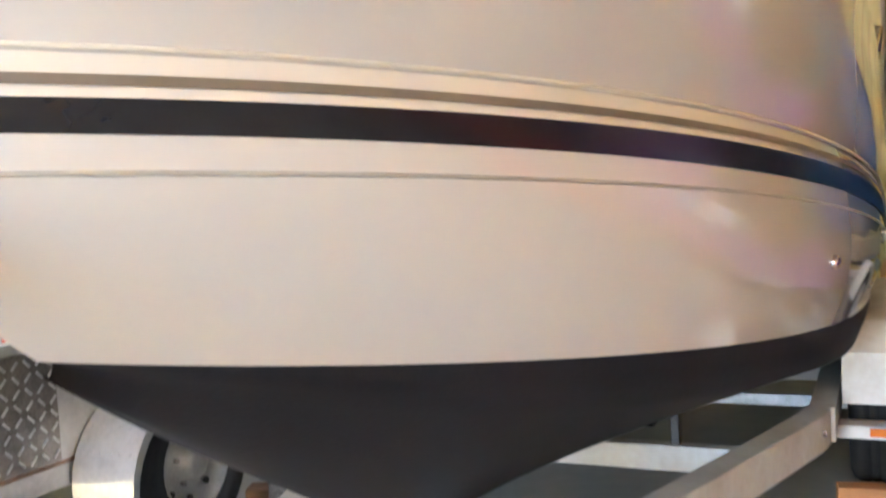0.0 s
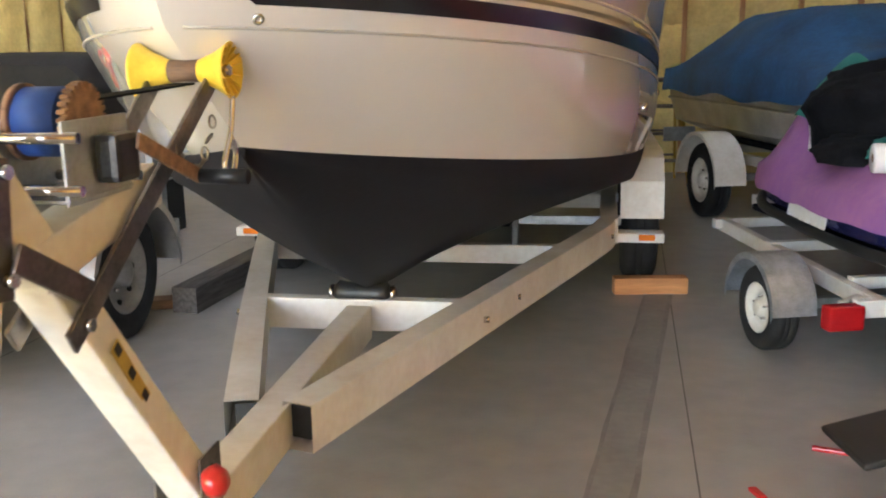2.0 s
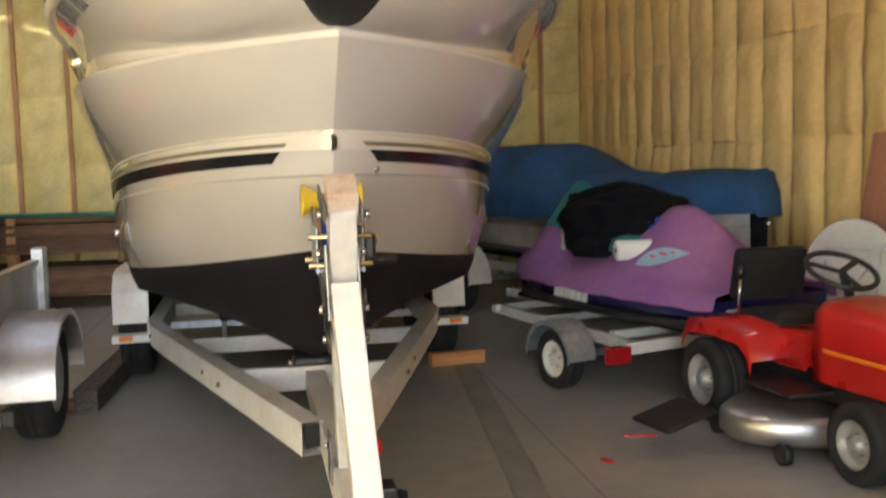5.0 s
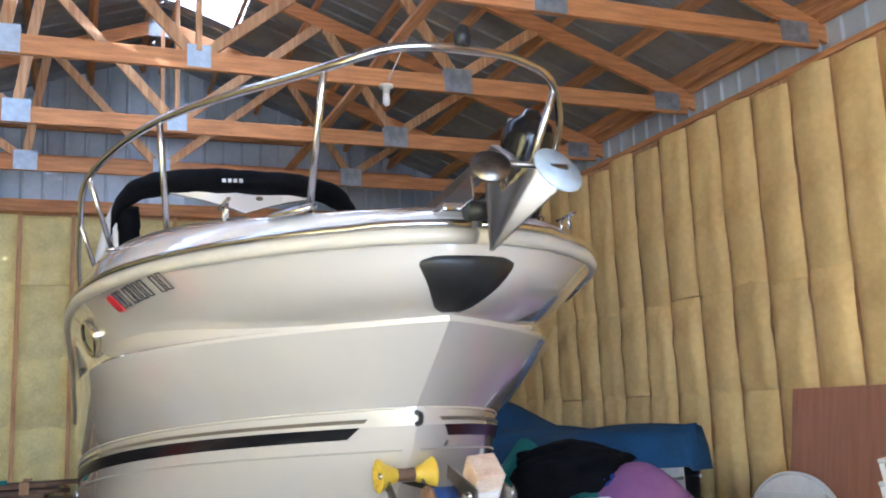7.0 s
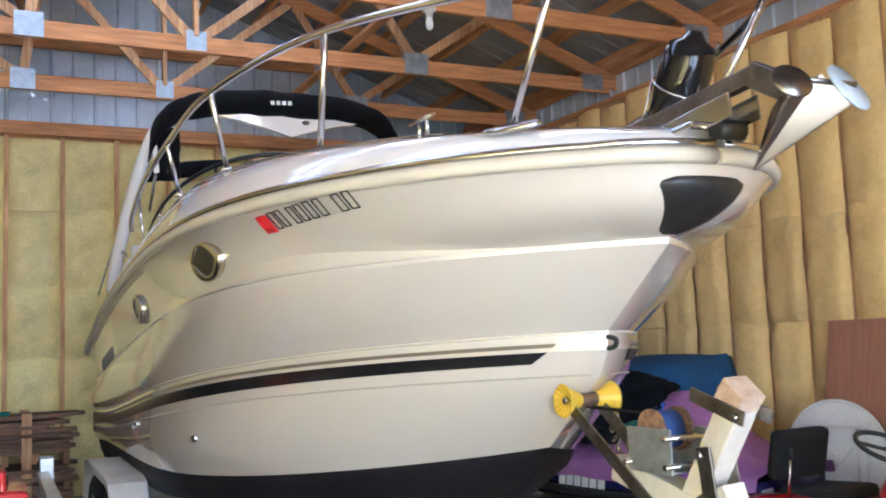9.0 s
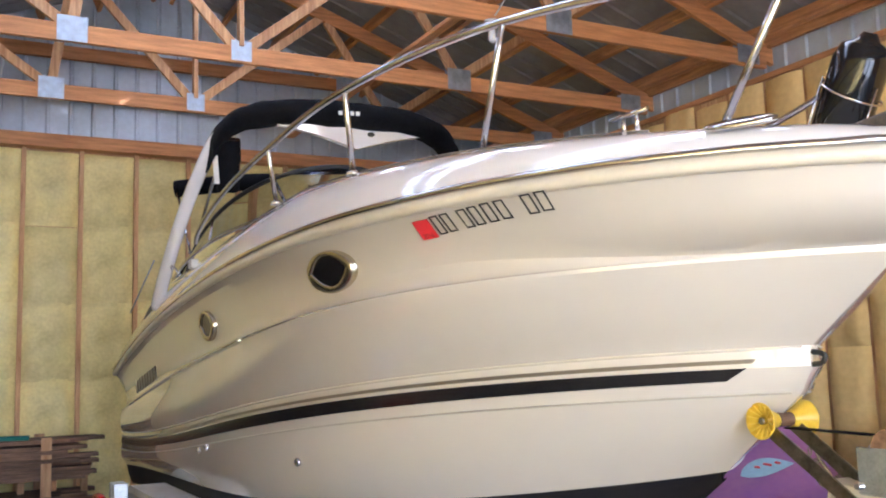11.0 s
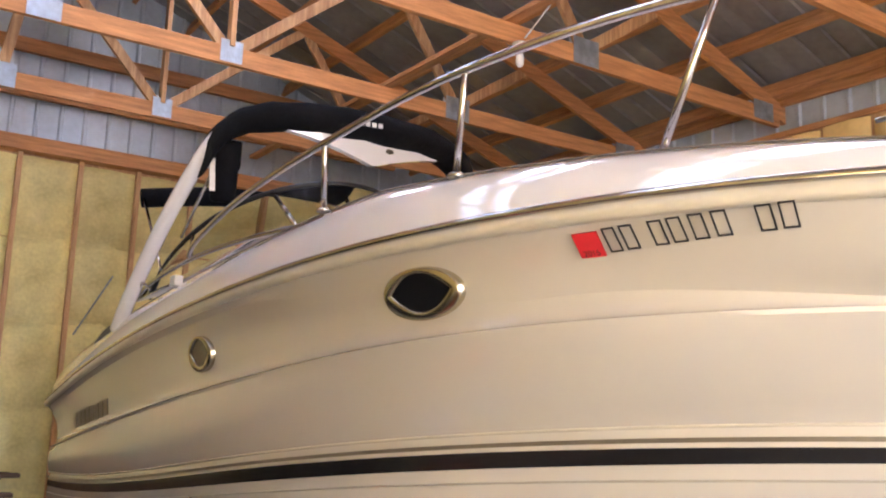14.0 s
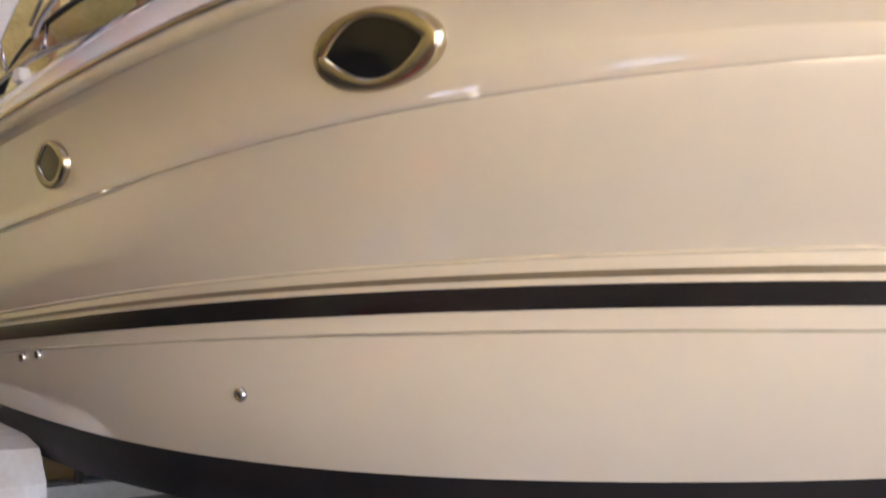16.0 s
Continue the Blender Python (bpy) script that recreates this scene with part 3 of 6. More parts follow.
# coach roof swelling up to the windscreen
bm = B()
rows = []
for i in range(17):
    w = i / 16
    a = math.pi * (w - 0.5)
    row = []
    for j in range(9):
        v = j / 8
        hx = (0.92 - 0.30 * v ** 1.5) * math.sin(a)
        yy = 5.9 - (2.75 - 0.95 * v) * max(0.0, math.cos(a)) ** 0.75
        row.append((hx, yy, 2.10 + v * 0.40 * (0.35 + 0.65 * max(0.0, math.cos(a)) ** 0.5) + 0.10))
    rows.append(row)
sheet(bm, rows)
part("coach_roof", bm, DECKW, boat)
# windscreen: a wrapped frame of three panes


def ws(w, v):
    a = math.pi * (w - 0.5)
    c = max(0.0, math.cos(a))
    return Vector(((0.88 - 0.10 * v) * math.sin(a), 5.95 - (2.05 - 0.62 * v) * c ** 0.8, 2.24 + 0.30 * c ** 0.6 + v * (0.02 + 0.33 * c ** 0.55)))


screen = part("windscreen", B(), DSTEEL, boat)
for w0, w1 in ((0.0, 0.30), (0.31, 0.69), (0.70, 1.0)):
    bm = B()
    sheet(bm, [[ws(w0 + (w1 - w0) * i / 10, v) for i in range(11)] for v in (0.0, 0.5, 1.0)])
    pane = part("pane", bm, WGLASS, screen, "clear curved windscreen glass")
    pane.visible_shadow = False
for v, r in ((0.0, 0.014), (1.0, 0.018)):
    bm = B()
    tube(bm, [ws(i / 40, v) for i in range(41)], r, 8)
    part("frame", bm, BLACKP if v else STEEL, screen)
for w in (0.12, 0.305, 0.695, 0.88):
    part("mullion", tube(B(), [ws(w, 0), ws(w, 1)], 0.013, 8), STEEL, screen)
# wiper
part("wiper", tube(B(), [ws(0.46, 0.02) + Vector((0, -0.03, 0.01)), ws(0.36, 0.45) + Vector((0, -0.04, 0.02))], 0.006, 6), STEEL, screen)

# radar arch with a rolled canvas boot over it
arch_half = [(1.06, 5.62, 2.00), (1.045, 5.44, 2.20), (0.995, 5.10, 2.56), (0.93, 4.80, 2.86), (0.85, 4.63, 3.06), (0.70, 4.54, 3.17), (0.40, 4.40, 3.20)]
arch_pts = [(-x, y, z) for x, y, z in arch_half] + [(0, 4.32, 3.19)] + arch_half[::-1]


def smooth_line(pts, n=6):
    """A Catmull-Rom line through the points."""
    P = [Vector(p) for p in pts]
    out = []
    for i in range(len(P) - 1):
        p0, p1, p2, p3 = P[max(0, i - 1)], P[i], P[i + 1], P[min(len(P) - 1, i + 2)]
        for k in range(n):
            t = k / n
            out.append(0.5 * (2 * p1 + (p2 - p0) * t + (2 * p0 - 5 * p1 + 4 * p2 - p3) * t * t + (3 * p1 - p0 - 3 * p2 + p3) * t ** 3))
    return out + [P[-1]]


arch_line = smooth_line(arch_pts)
arch = part("radar_arch", tube(B(), arch_line, 0.047, 14), DECKW, boat, "white moulded radar arch with round legs")
boot = [p for p in arch_line if p.z > 2.93]
bm = B()
rows = []
for i, p in enumerate(boot):
    e = min(i, len(boot) - 1 - i) / 6
    swell = 1.0 + 0.16 * noise.noise((i * 0.55, 1, 1)) + 0.25 * max(0, 1 - e)
    row = []
    for k in range(17):
        t = 2 * math.pi * k / 16
        fold = 1 + 0.10 * noise.noise((math.cos(t) * 2 + i * 0.35, math.sin(t) * 2, 4.0)) if k not in (0, 16) else 1.0
        row.append(p + Vector((0, -0.03 + 0.135 * math.cos(t) * swell * fold, 0.000 + 0.085 * math.sin(t) * swell * fold)))
    rows.append(row)
sheet(bm, rows)
part("canvas_boot", bm, CANVASK, arch, "rolled black bimini canvas", weld=0.0005)
for q in (rows[0], rows[-1]):
    bm = B()
    c = sum((Vector(p) for p in q[:-1]), Vector()) / 16
    sheet(bm, [q, [c.lerp(p, 0.05) - Vector((0, 0, 0.02)) for p in q]])
    part("boot_end", bm, CANVASK, arch)
# loose canvas hanging down inside each leg
for sgn in (-1, 1):
    bm = B()
    tube(bm, smooth_line([(sgn * 0.80, 4.60, 3.04), (sgn * 0.78, 4.66, 2.88), (sgn * 0.77, 4.70, 2.70)]), [0.085] * 6 + [0.075] * 6 + [0.055], 12)
    part("canvas_tail", bm, CANVASK, arch)
    part("canvas_strap", box(B(), (0.035, 0.012, 0.19), (sgn * 0.875, 4.60, 2.83), (0, sgn * 4, 0), 0.004), WHITEPL, arch)
bm = B()
web = []
for i in range(-16, 17):
    u = i / 16
    drop = 0.16 * (1 - abs(u)) ** 1.3 + 0.02
    web.append((Vector((0.62 * u, 4.33 + 0.13 * u * u, 3.15)), drop))
for dy in (-0.035, 0.035):
    sheet(bm, [[p + Vector((0, dy, 0)) for p, d in web], [p + Vector((0, dy * 0.7, -d)) for p, d in web]])
sheet(bm, [[p + Vector((0, -0.0245, -d)) for p, d in web], [p + Vector((0, 0.0245, -d)) for p, d in web]])
part("arch_web", bm, DECKW, arch, "white moulded web under the arch")
part("arch_badge", lathe(B(), [(0.0, -0.003), (0.026, -0.003), (0.026, 0.003), (0.0, 0.003)], Matrix.Translation((0.10, 4.293, 3.075)) @ pose(0, 0, 0, 90, 0, 0) @ Matrix.Diagonal((1, 0.6, 1, 1)), 16), DSTEEL, arch)
for k in range(4):
    part("boot_lettering", box(B(), (0.026, 0.006, 0.026), (-0.17 + 0.038 * k, 4.158 - 0.006 * k, 3.165), (0, 0, -8)), WHITEPL, arch)
part("all_round_light", tube(B(), [(0.0, 4.36, 3.19), (0.0, 4.36, 3.30)], [0.012, 0.018], 8), STEEL, boat)
bm = B()
tube(bm, smooth_line([(-0.80, 6.3, 3.02), (-0.4, 6.12, 3.06), (0.0, 6.05, 3.08), (0.4, 6.12, 3.06), (0.8, 6.3, 3.02)]), 0.07, 10)
part("aft_canvas_roll", bm, CANVASK, boat, "rolled black aft canvas")
for sgn in (-1, 1):
    part("canvas_stay", tube(B(), [(sgn * 0.84, 5.55, 2.40), (sgn * 0.80, 6.25, 3.02)], 0.011, 8), STEEL, boat)
    part("canvas_stay", tube(B(), [(sgn * 0.84, 5.18, 2.56), (sgn * 0.84, 4.66, 2.90)], 0.011, 8), STEEL, boat)
    bm = B()
    sheet(bm, [[(sgn * 1.065, 5.55 + 0.9 * w, 2.05 - 0.25 * w + (0.075 * math.sin(math.pi * w) if e else 0)) for w in [k / 10 for k in range(11)]] for e in (0, 1)])
    part("side_vent", bm, BLACKP, boat, "black louvred side vent")
    part("antenna", tube(B(), [(sgn * 1.0, 6.1, 2.4), (sgn * 1.05, 6.9, 2.05)], 0.006, 6), GALV, boat)
    part("grab_handle", tube(B(), smooth_line([(sgn * 1.0, 5.2, 2.22), (sgn * 1.02, 5.3, 2.27), (sgn * 1.0, 5.42, 2.2)]), 0.008, 6), STEEL, boat)
    part("deck_block", box(B(), (0.05, 0.09, 0.06), (sgn * 1.0, 4.69, 2.215), (0, 0, 0), 0.01), WHITEPL, boat)

# bow rail on raked stanchions
posts = [((0.365, 0.59, 0), (0.385, 0.26, 2.535)), ((0.755, 1.31, 0), (0.805, 1.06, 2.59)), ((0.94, 2.03, 0), (1.045, 1.84, 2.56)), ((0.998, 2.88, 0), (1.085, 2.72, 2.527))]
top_rail = [(-1.07, 4.30, 2.30), (-1.09, 4.10, 2.36), (-1.10, 3.5, 2.46)] + [(-t[0], t[1], t[2]) for _, t in reversed(posts)] + [(-0.2, 0.125, 2.565), (0, 0.10, 2.57), (0.2, 0.125, 2.565)] + [t for _, t in posts] + [(1.10, 3.5, 2.46), (1.09, 4.10, 2.36), (1.07, 4.30, 2.30)]
rail = part("bow_rail", tube(B(), smooth_line(top_rail, 8), 0.0145, 10), STEEL, boat, "polished stainless bow rail")
for sgn in (-1, 1):
    for (bx, by, _), (tx, ty, tz) in posts:
        bz = deck_z(bx, by) - 0.01
        part("stanchion", tube(B(), [(sgn * bx, by, bz), (sgn * tx, ty, tz)], 0.012, 8), STEEL, rail)
        part("stanchion_foot", lathe(B(), [(0.03, 0), (0.028, 0.012), (0.015, 0.02)], pose(sgn * bx, by, bz - 0.004), 12), STEEL, rail)
part("bow_light", lathe(B(), [(0.022, 0), (0.028, 0.03), (0.02, 0.06), (0.006, 0.07)], pose(0, 0.10, 2.58), 12), BLACKP, rail)

# portlights: an oval bright rim with a dark lens
for sgn in (-1, 1):
    for y, z, a_, b_ in ((2.085, 1.892, 0.192, 0.086), (4.0, 1.780, 0.15, 0.088)):
        mx = on_hull(sgn, y, z, 0.015) @ Matrix(((0, 1, 0, 0), (1, 0, 0, 0), (0, 0, 1, 0), (0, 0, 0, 1)))
        bm = B()
        rings = []
        for ro, no in ((1.0, -0.02), (1.0, 0.007), (0.96, 0.012), (0.87, 0.013), (0.80, 0.011), (0.78, 0.003)):
            ring = []
            for k in range(32):
                t = 2 * math.pi * k / 32
                ex = (0.45 if ro < 0.9 else 0.75) if a_ > 0.12 else 0.85
                ring.append((no, a_ * ro * math.cos(t), b_ * ro * math.copysign((1 - abs(math.cos(t)) ** 2.0) * 0.94 if ro < 0.9 else abs(math.sin(t)) ** 0.95, math.sin(t)) + (0.006 if ro < 0.9 else 0)))
            rings.append(ring + [ring[0]])
        sheet(bm, rings)
        pl = part("portlight", bm, BRASS, boat, "oval polished portlight rim", weld=0.0005, m=mx)
        bm = B()
        vs = [bm.verts.new((0.006, q[1], q[2])) for q in rings[-1][:-1]]
        bm.faces.new(vs)
        part("lens", bm, DARKG, pl, "dark smoked lens")

# marks on the bow: decal and a row of outlined figures kept as bars
for sgn in (-1, 1):
    dec = part("registration_decal", box(B(), (0.078, 0.004, 0.078), (0, 0, 0), (0, 0, 0), 0.001), DECALR, boat, "square red decal reading 2016", m=on_hull(sgn, 1.40, 1.966, 0.009))
    tx = bpy.data.curves.new("decal_year", "FONT")
    tx.body, tx.size, tx.align_x = "2016", 0.026, "CENTER"
    yo = new("decal_year", tx)
    bpy.context.view_layer.update()
    me = bpy.data.meshes.new_from_object(yo.evaluated_get(bpy.context.evaluated_depsgraph_get()))
    bpy.data.objects.remove(yo)
    me.materials.clear()
    me.materials.append(BLACKP)
    part("decal_year", me, BLACKP, dec, m=pose(0.0, 0.0032, -0.033, 90, 0, 180) if sgn > 0 else pose(0.0, 0.0032, -0.033, 90, 0, 180) @ Matrix.Diagonal((1, 1, 1, 1)))
    for k, yy in enumerate((1.325, 1.275, 1.195, 1.145, 1.09, 1.035, 0.935, 0.885)):
        bm = B()
        for dx, dz2, sx, sz in ((-0.017, 0, 0.004, 0.076), (0.017, 0, 0.004, 0.076), (0, 0.036, 0.038, 0.004), (0, -0.036, 0.038, 0.004)):
            box(bm, (sx, 0.003, sz), (dx, 0, dz2))
        part("marking_bar", bm, BLACKP, boat, m=on_hull(sgn, yy, 1.972 + 0.012 * k / 7, 0.011))
    # maker's name on the quarter, as plain bars
    for k in range(8):
        yy = 6.55 - k * 0.112
        part("name_bar", box(B(), (0.075, 0.004, 0.105)), PIN, boat, m=on_hull(sgn, yy, 1.425 + 0.014 * k))
    for yy, dzz in ((2.66, -0.012), (3.95, -0.02), (4.12, -0.045)):
        part("drain_fitting", lathe(B(), [(0.018, -0.01), (0.019, 0.012), (0.011, 0.018), (0.009, 0.010)], pose(0, 0, 0, -90, 0, 0), 12), STEEL, boat, m=on_hull(sgn, yy, 1.115 + dzz, 0.0))
# bow fittings
part("bow_eye", tube(B(), smooth_line([(0, 0.68, 1.47), (0, 0.61, 1.475), (0, 0.60, 1.50), (0, 0.655, 1.51)]), 0.009, 8), BLACKP, boat)
part("drain_fitting", lathe(B(), [(0.012, -0.012), (0.012, 0.004), (0.007, 0.005), (0.006, -0.002)], pose(0, 0, 0, -90, 0, 0), 12), STEEL, boat, m=on_hull(1, 0.79, 1.40, 0.0))
# black guard pad wrapped round the stem
def stem_skin(x, z):
    """The hull's front face at a height, as far out as x."""
    hit, p, n, _ = hull.ray_cast(Vector((x, -2.0, z)), Vector((0, 1, 0)))
    return p.y if hit else 0.2


bm = B()
rows = []
for j in range(13):
    v = j / 12
    z_ = 1.803 + 0.142 * v
    halfw = 0.030 + 0.120 * (v / 0.85) ** 0.62 if v < 0.85 else 0.150 - 0.03 * ((v - 0.85) / 0.15) ** 2.5
    rows.append([(halfw * i / 10, stem_skin(halfw * i / 10, z_) - 0.014 + 0.010 * abs(i / 10) ** 8 + (0.008 if j in (0, 12) else 0), z_) for i in range(-10, 11)])
sheet(bm, rows)
back = [[(p[0], p[1] + 0.03, p[2]) for p in r] for r in rows]
for a, b in ((rows[0], back[0]), (rows[-1], back[-1]), ([r[0] for r in rows], [r[0] for r in back]), ([r[-1] for r in rows], [r[-1] for r in back])):
    sheet(bm, [a, b])
part("bow_guard", bm, BLACKP, boat, "matt black rubber bow guard pad")
# anchor on its roller
anchor = part("anchor", beam(B(), (0.0, 0.55, 2.13), (0.0, -0.10, 2.185), 0.035, 0.05, 0.006), DSTEEL, boat, "tarnished steel plough anchor")
bm = B()
beam(bm, (0, -0.08, 2.19), (0, -0.20, 2.12), 0.03, 0.07, 0.006)
part("shank_head", bm, DSTEEL, anchor)
for sgn in (-1, 1):
    bm = B()
    tip, keel_top, wing, back = Vector((-0.02, -0.09, 1.93)), Vector((-0.02, -0.17, 2.07)), Vector((-0.03 + sgn * 0.10, -0.33, 2.05)), Vector((-0.03 + sgn * 0.04, -0.30, 2.13))
    vs = [bm.verts.new(p) for p in (tip, keel_top, back, wing)]
    bm.faces.new((vs[0], vs[1], vs[2]))
    bm.faces.new((vs[0], vs[2], vs[3]))
    r = bmesh.ops.extrude_face_region(bm, geom=bm.faces[:])
    bmesh.ops.translate(bm, vec=(sgn * 0.004, 0.006, -0.004), verts=[v for v in r["geom"] if isinstance(v, bmesh.types.BMVert)])
    part("fluke", bm, STEEL, anchor)
    # the +x disc has its bright sky reflection painted in as pale blue
    part("fluke_disc", lathe(B(), [(0.0, -0.003), (0.060 + 0.010 * sgn, -0.003), (0.060 + 0.010 * sgn, 0.003), (0.0, 0.003)], Matrix.Translation((-0.03 + sgn * 0.092, -0.335, 2.09)) @ pose(0, 0, 0, 62, 0, 14 * sgn), 28), SKYLIT_METAL if sgn > 0 else DSTEEL, anchor)
    part("roller_cheek", box(B(), (0.006, 0.42, 0.07), (sgn * 0.05, 0.16, 2.09), (-6, 0, 0), 0.003), STEEL, boat)
part("roll_bar", tube(B(), [(-0.09, -0.33, 2.10), (0.09, -0.33, 2.10)], 0.008, 8), DSTEEL, anchor)
part("anchor_roller", tube(B(), [(-0.045, 0.02, 2.06), (0.045, 0.02, 2.06)], 0.03, 12), BLACKP, boat)
part("pulpit_plate", box(B(), (0.2, 0.5, 0.025), (0, 0.30, 2.06), (-4, 0, 0), 0.008), STEEL, boat)
part("chain", tube(B(), smooth_line([(0, 0.5, 2.15), (-0.03, 0.6, 2.16), (0.02, 0.7, 2.17)]), 0.01, 6), STEEL, boat)
# deck cleats and hatch
for sgn in (-1, 1):
    for cx_, cy_ in ((0.62, 0.68),):
        cz = deck_z(cx_, cy_)
        bm = B()
        tube(bm, [(sgn * cx_, cy_ - 0.08, cz + 0.04), (sgn * (cx_ + 0.01), cy_ + 0.08, cz + 0.04)], [0.007, 0.007], 8)
        for dy in (-0.03, 0.03):
            tube(bm, [(sgn * cx_, cy_ + dy, cz - 0.01), (sgn * cx_, cy_ + dy, cz + 0.04)], 0.007, 8)
        part("cleat", bm, STEEL, boat)
bm = B()
lathe(bm, [(0.10, -0.005), (0.10, 0.008), (0.085, 0.013), (0.0, 0.013)], Matrix.Translation((-0.455, 0.42, deck_z(0.455, 0.42) - 0.006)) @ pose(0, 0, 0, 0, -22, 30) @ Matrix.Diagonal((0.45, 1, 1, 1)), 28)
part("deck_plate", bm, STEEL, boat, "oval bright deck plate")

# fender in a wire rack at the bow
fender = thing("boat_fender", BOAT @ Matrix.Translation((0.55, 1.0, 2.18)) @ pose(0, 0, 0, 28, 0, 0), "black cylindrical boat fender upright in a wire deck rack", "fender")
part("body", lathe(B(), [(0.0, 0.0), (0.065, 0.005), (0.10, 0.04), (0.102, 0.42), (0.085, 0.47), (0.045, 0.49), (0.025, 0.52), (0.0, 0.52)], None, 24), DARKG, fender)
for z_ in (0.10, 0.30):
    part("rack_ring", tube(B(), [(0.112 * math.cos(2 * math.pi * k / 24), 0.112 * math.sin(2 * math.pi * k / 24), z_ + 0.02 * math.sin(2 * math.pi * k / 24)) for k in range(24)], 0.005, 6, closed=True), STEEL, fender)
for k in range(3):
    t = 2.1 * k + 0.4
    part("rack_wire", tube(B(), [(0.112 * math.cos(t), 0.112 * math.sin(t), -0.03), (0.112 * math.cos(t), 0.112 * math.sin(t), 0.34)], 0.005, 6), STEEL, fender)

# ---- boat trailer ----


def wheel(parent, m, radius, width, rim_mat=RIM, holes=8, name="wheel"):
    """A tyre on a dished rim, axis along x, outer side towards +x."""
    bm = B()
    r, w = radius, width / 2
    lathe(bm, [(r * 0.60, -w * 0.9), (r * 0.86, -w), (r * 0.96, -w * 0.85), (r, -w * 0.6), (r, -w * 0.22), (r * 0.985, -w * 0.2), (r * 0.985, -w * 0.14), (r, -w * 0.12), (r, w * 0.12), (r * 0.985, w * 0.14), (r * 0.985, w * 0.2), (r, w * 0.22), (r, w * 0.6), (r * 0.96, w * 0.85), (r * 0.86, w), (r * 0.60, w * 0.9), (r * 0.60, -w * 0.9)], pose(0, 0, 0, 0, 90, 0), 36)
    wh = part(name, bm, RUBBER, parent, m=m)
    bm = B()
    lathe(bm, [(r * 0.61, -w * 0.8), (r * 0.61, w * 0.86), (r * 0.56, w * 0.90), (r * 0.53, w * 0.5), (r * 0.40, w * 0.25), (r * 0.34, w * 0.45), (r * 0.20, w * 0.5), (r * 0.19, w * 0.9), (r * 0.1, w * 0.98), (0.0, w * 0.98)], pose(0, 0, 0, 0, 90, 0), 32)
    rim = part("rim", bm, rim_mat, wh)
    if holes:
        me = mesh(lathe(B(), [(r * 0.045, 0), (r * 0.045, 0.012)], pose(0, 0, 0, 0, 90, 0), 10), "rim_hole", BLACKP)
        for k in range(holes):
            t = 2 * math.pi * k / holes
            part("rim_hole", me, BLACKP, rim, m=pose(w * 0.30, r * 0.445 * math.cos(t), r * 0.445 * math.sin(t)))
    me = mesh(lathe(B(), [(r * 0.03, 0), (r * 0.03, 0.02)], pose(0, 0, 0, 0, 90, 0), 6), "lug_nut", STEEL)
    for k in range(5):
        t = 2 * math.pi * k / 5 + 0.3
        part("lug_nut", me, STEEL, rim, m=pose(w * 0.46, r * 0.27 * math.cos(t), r * 0.27 * math.sin(t)))
    return wh


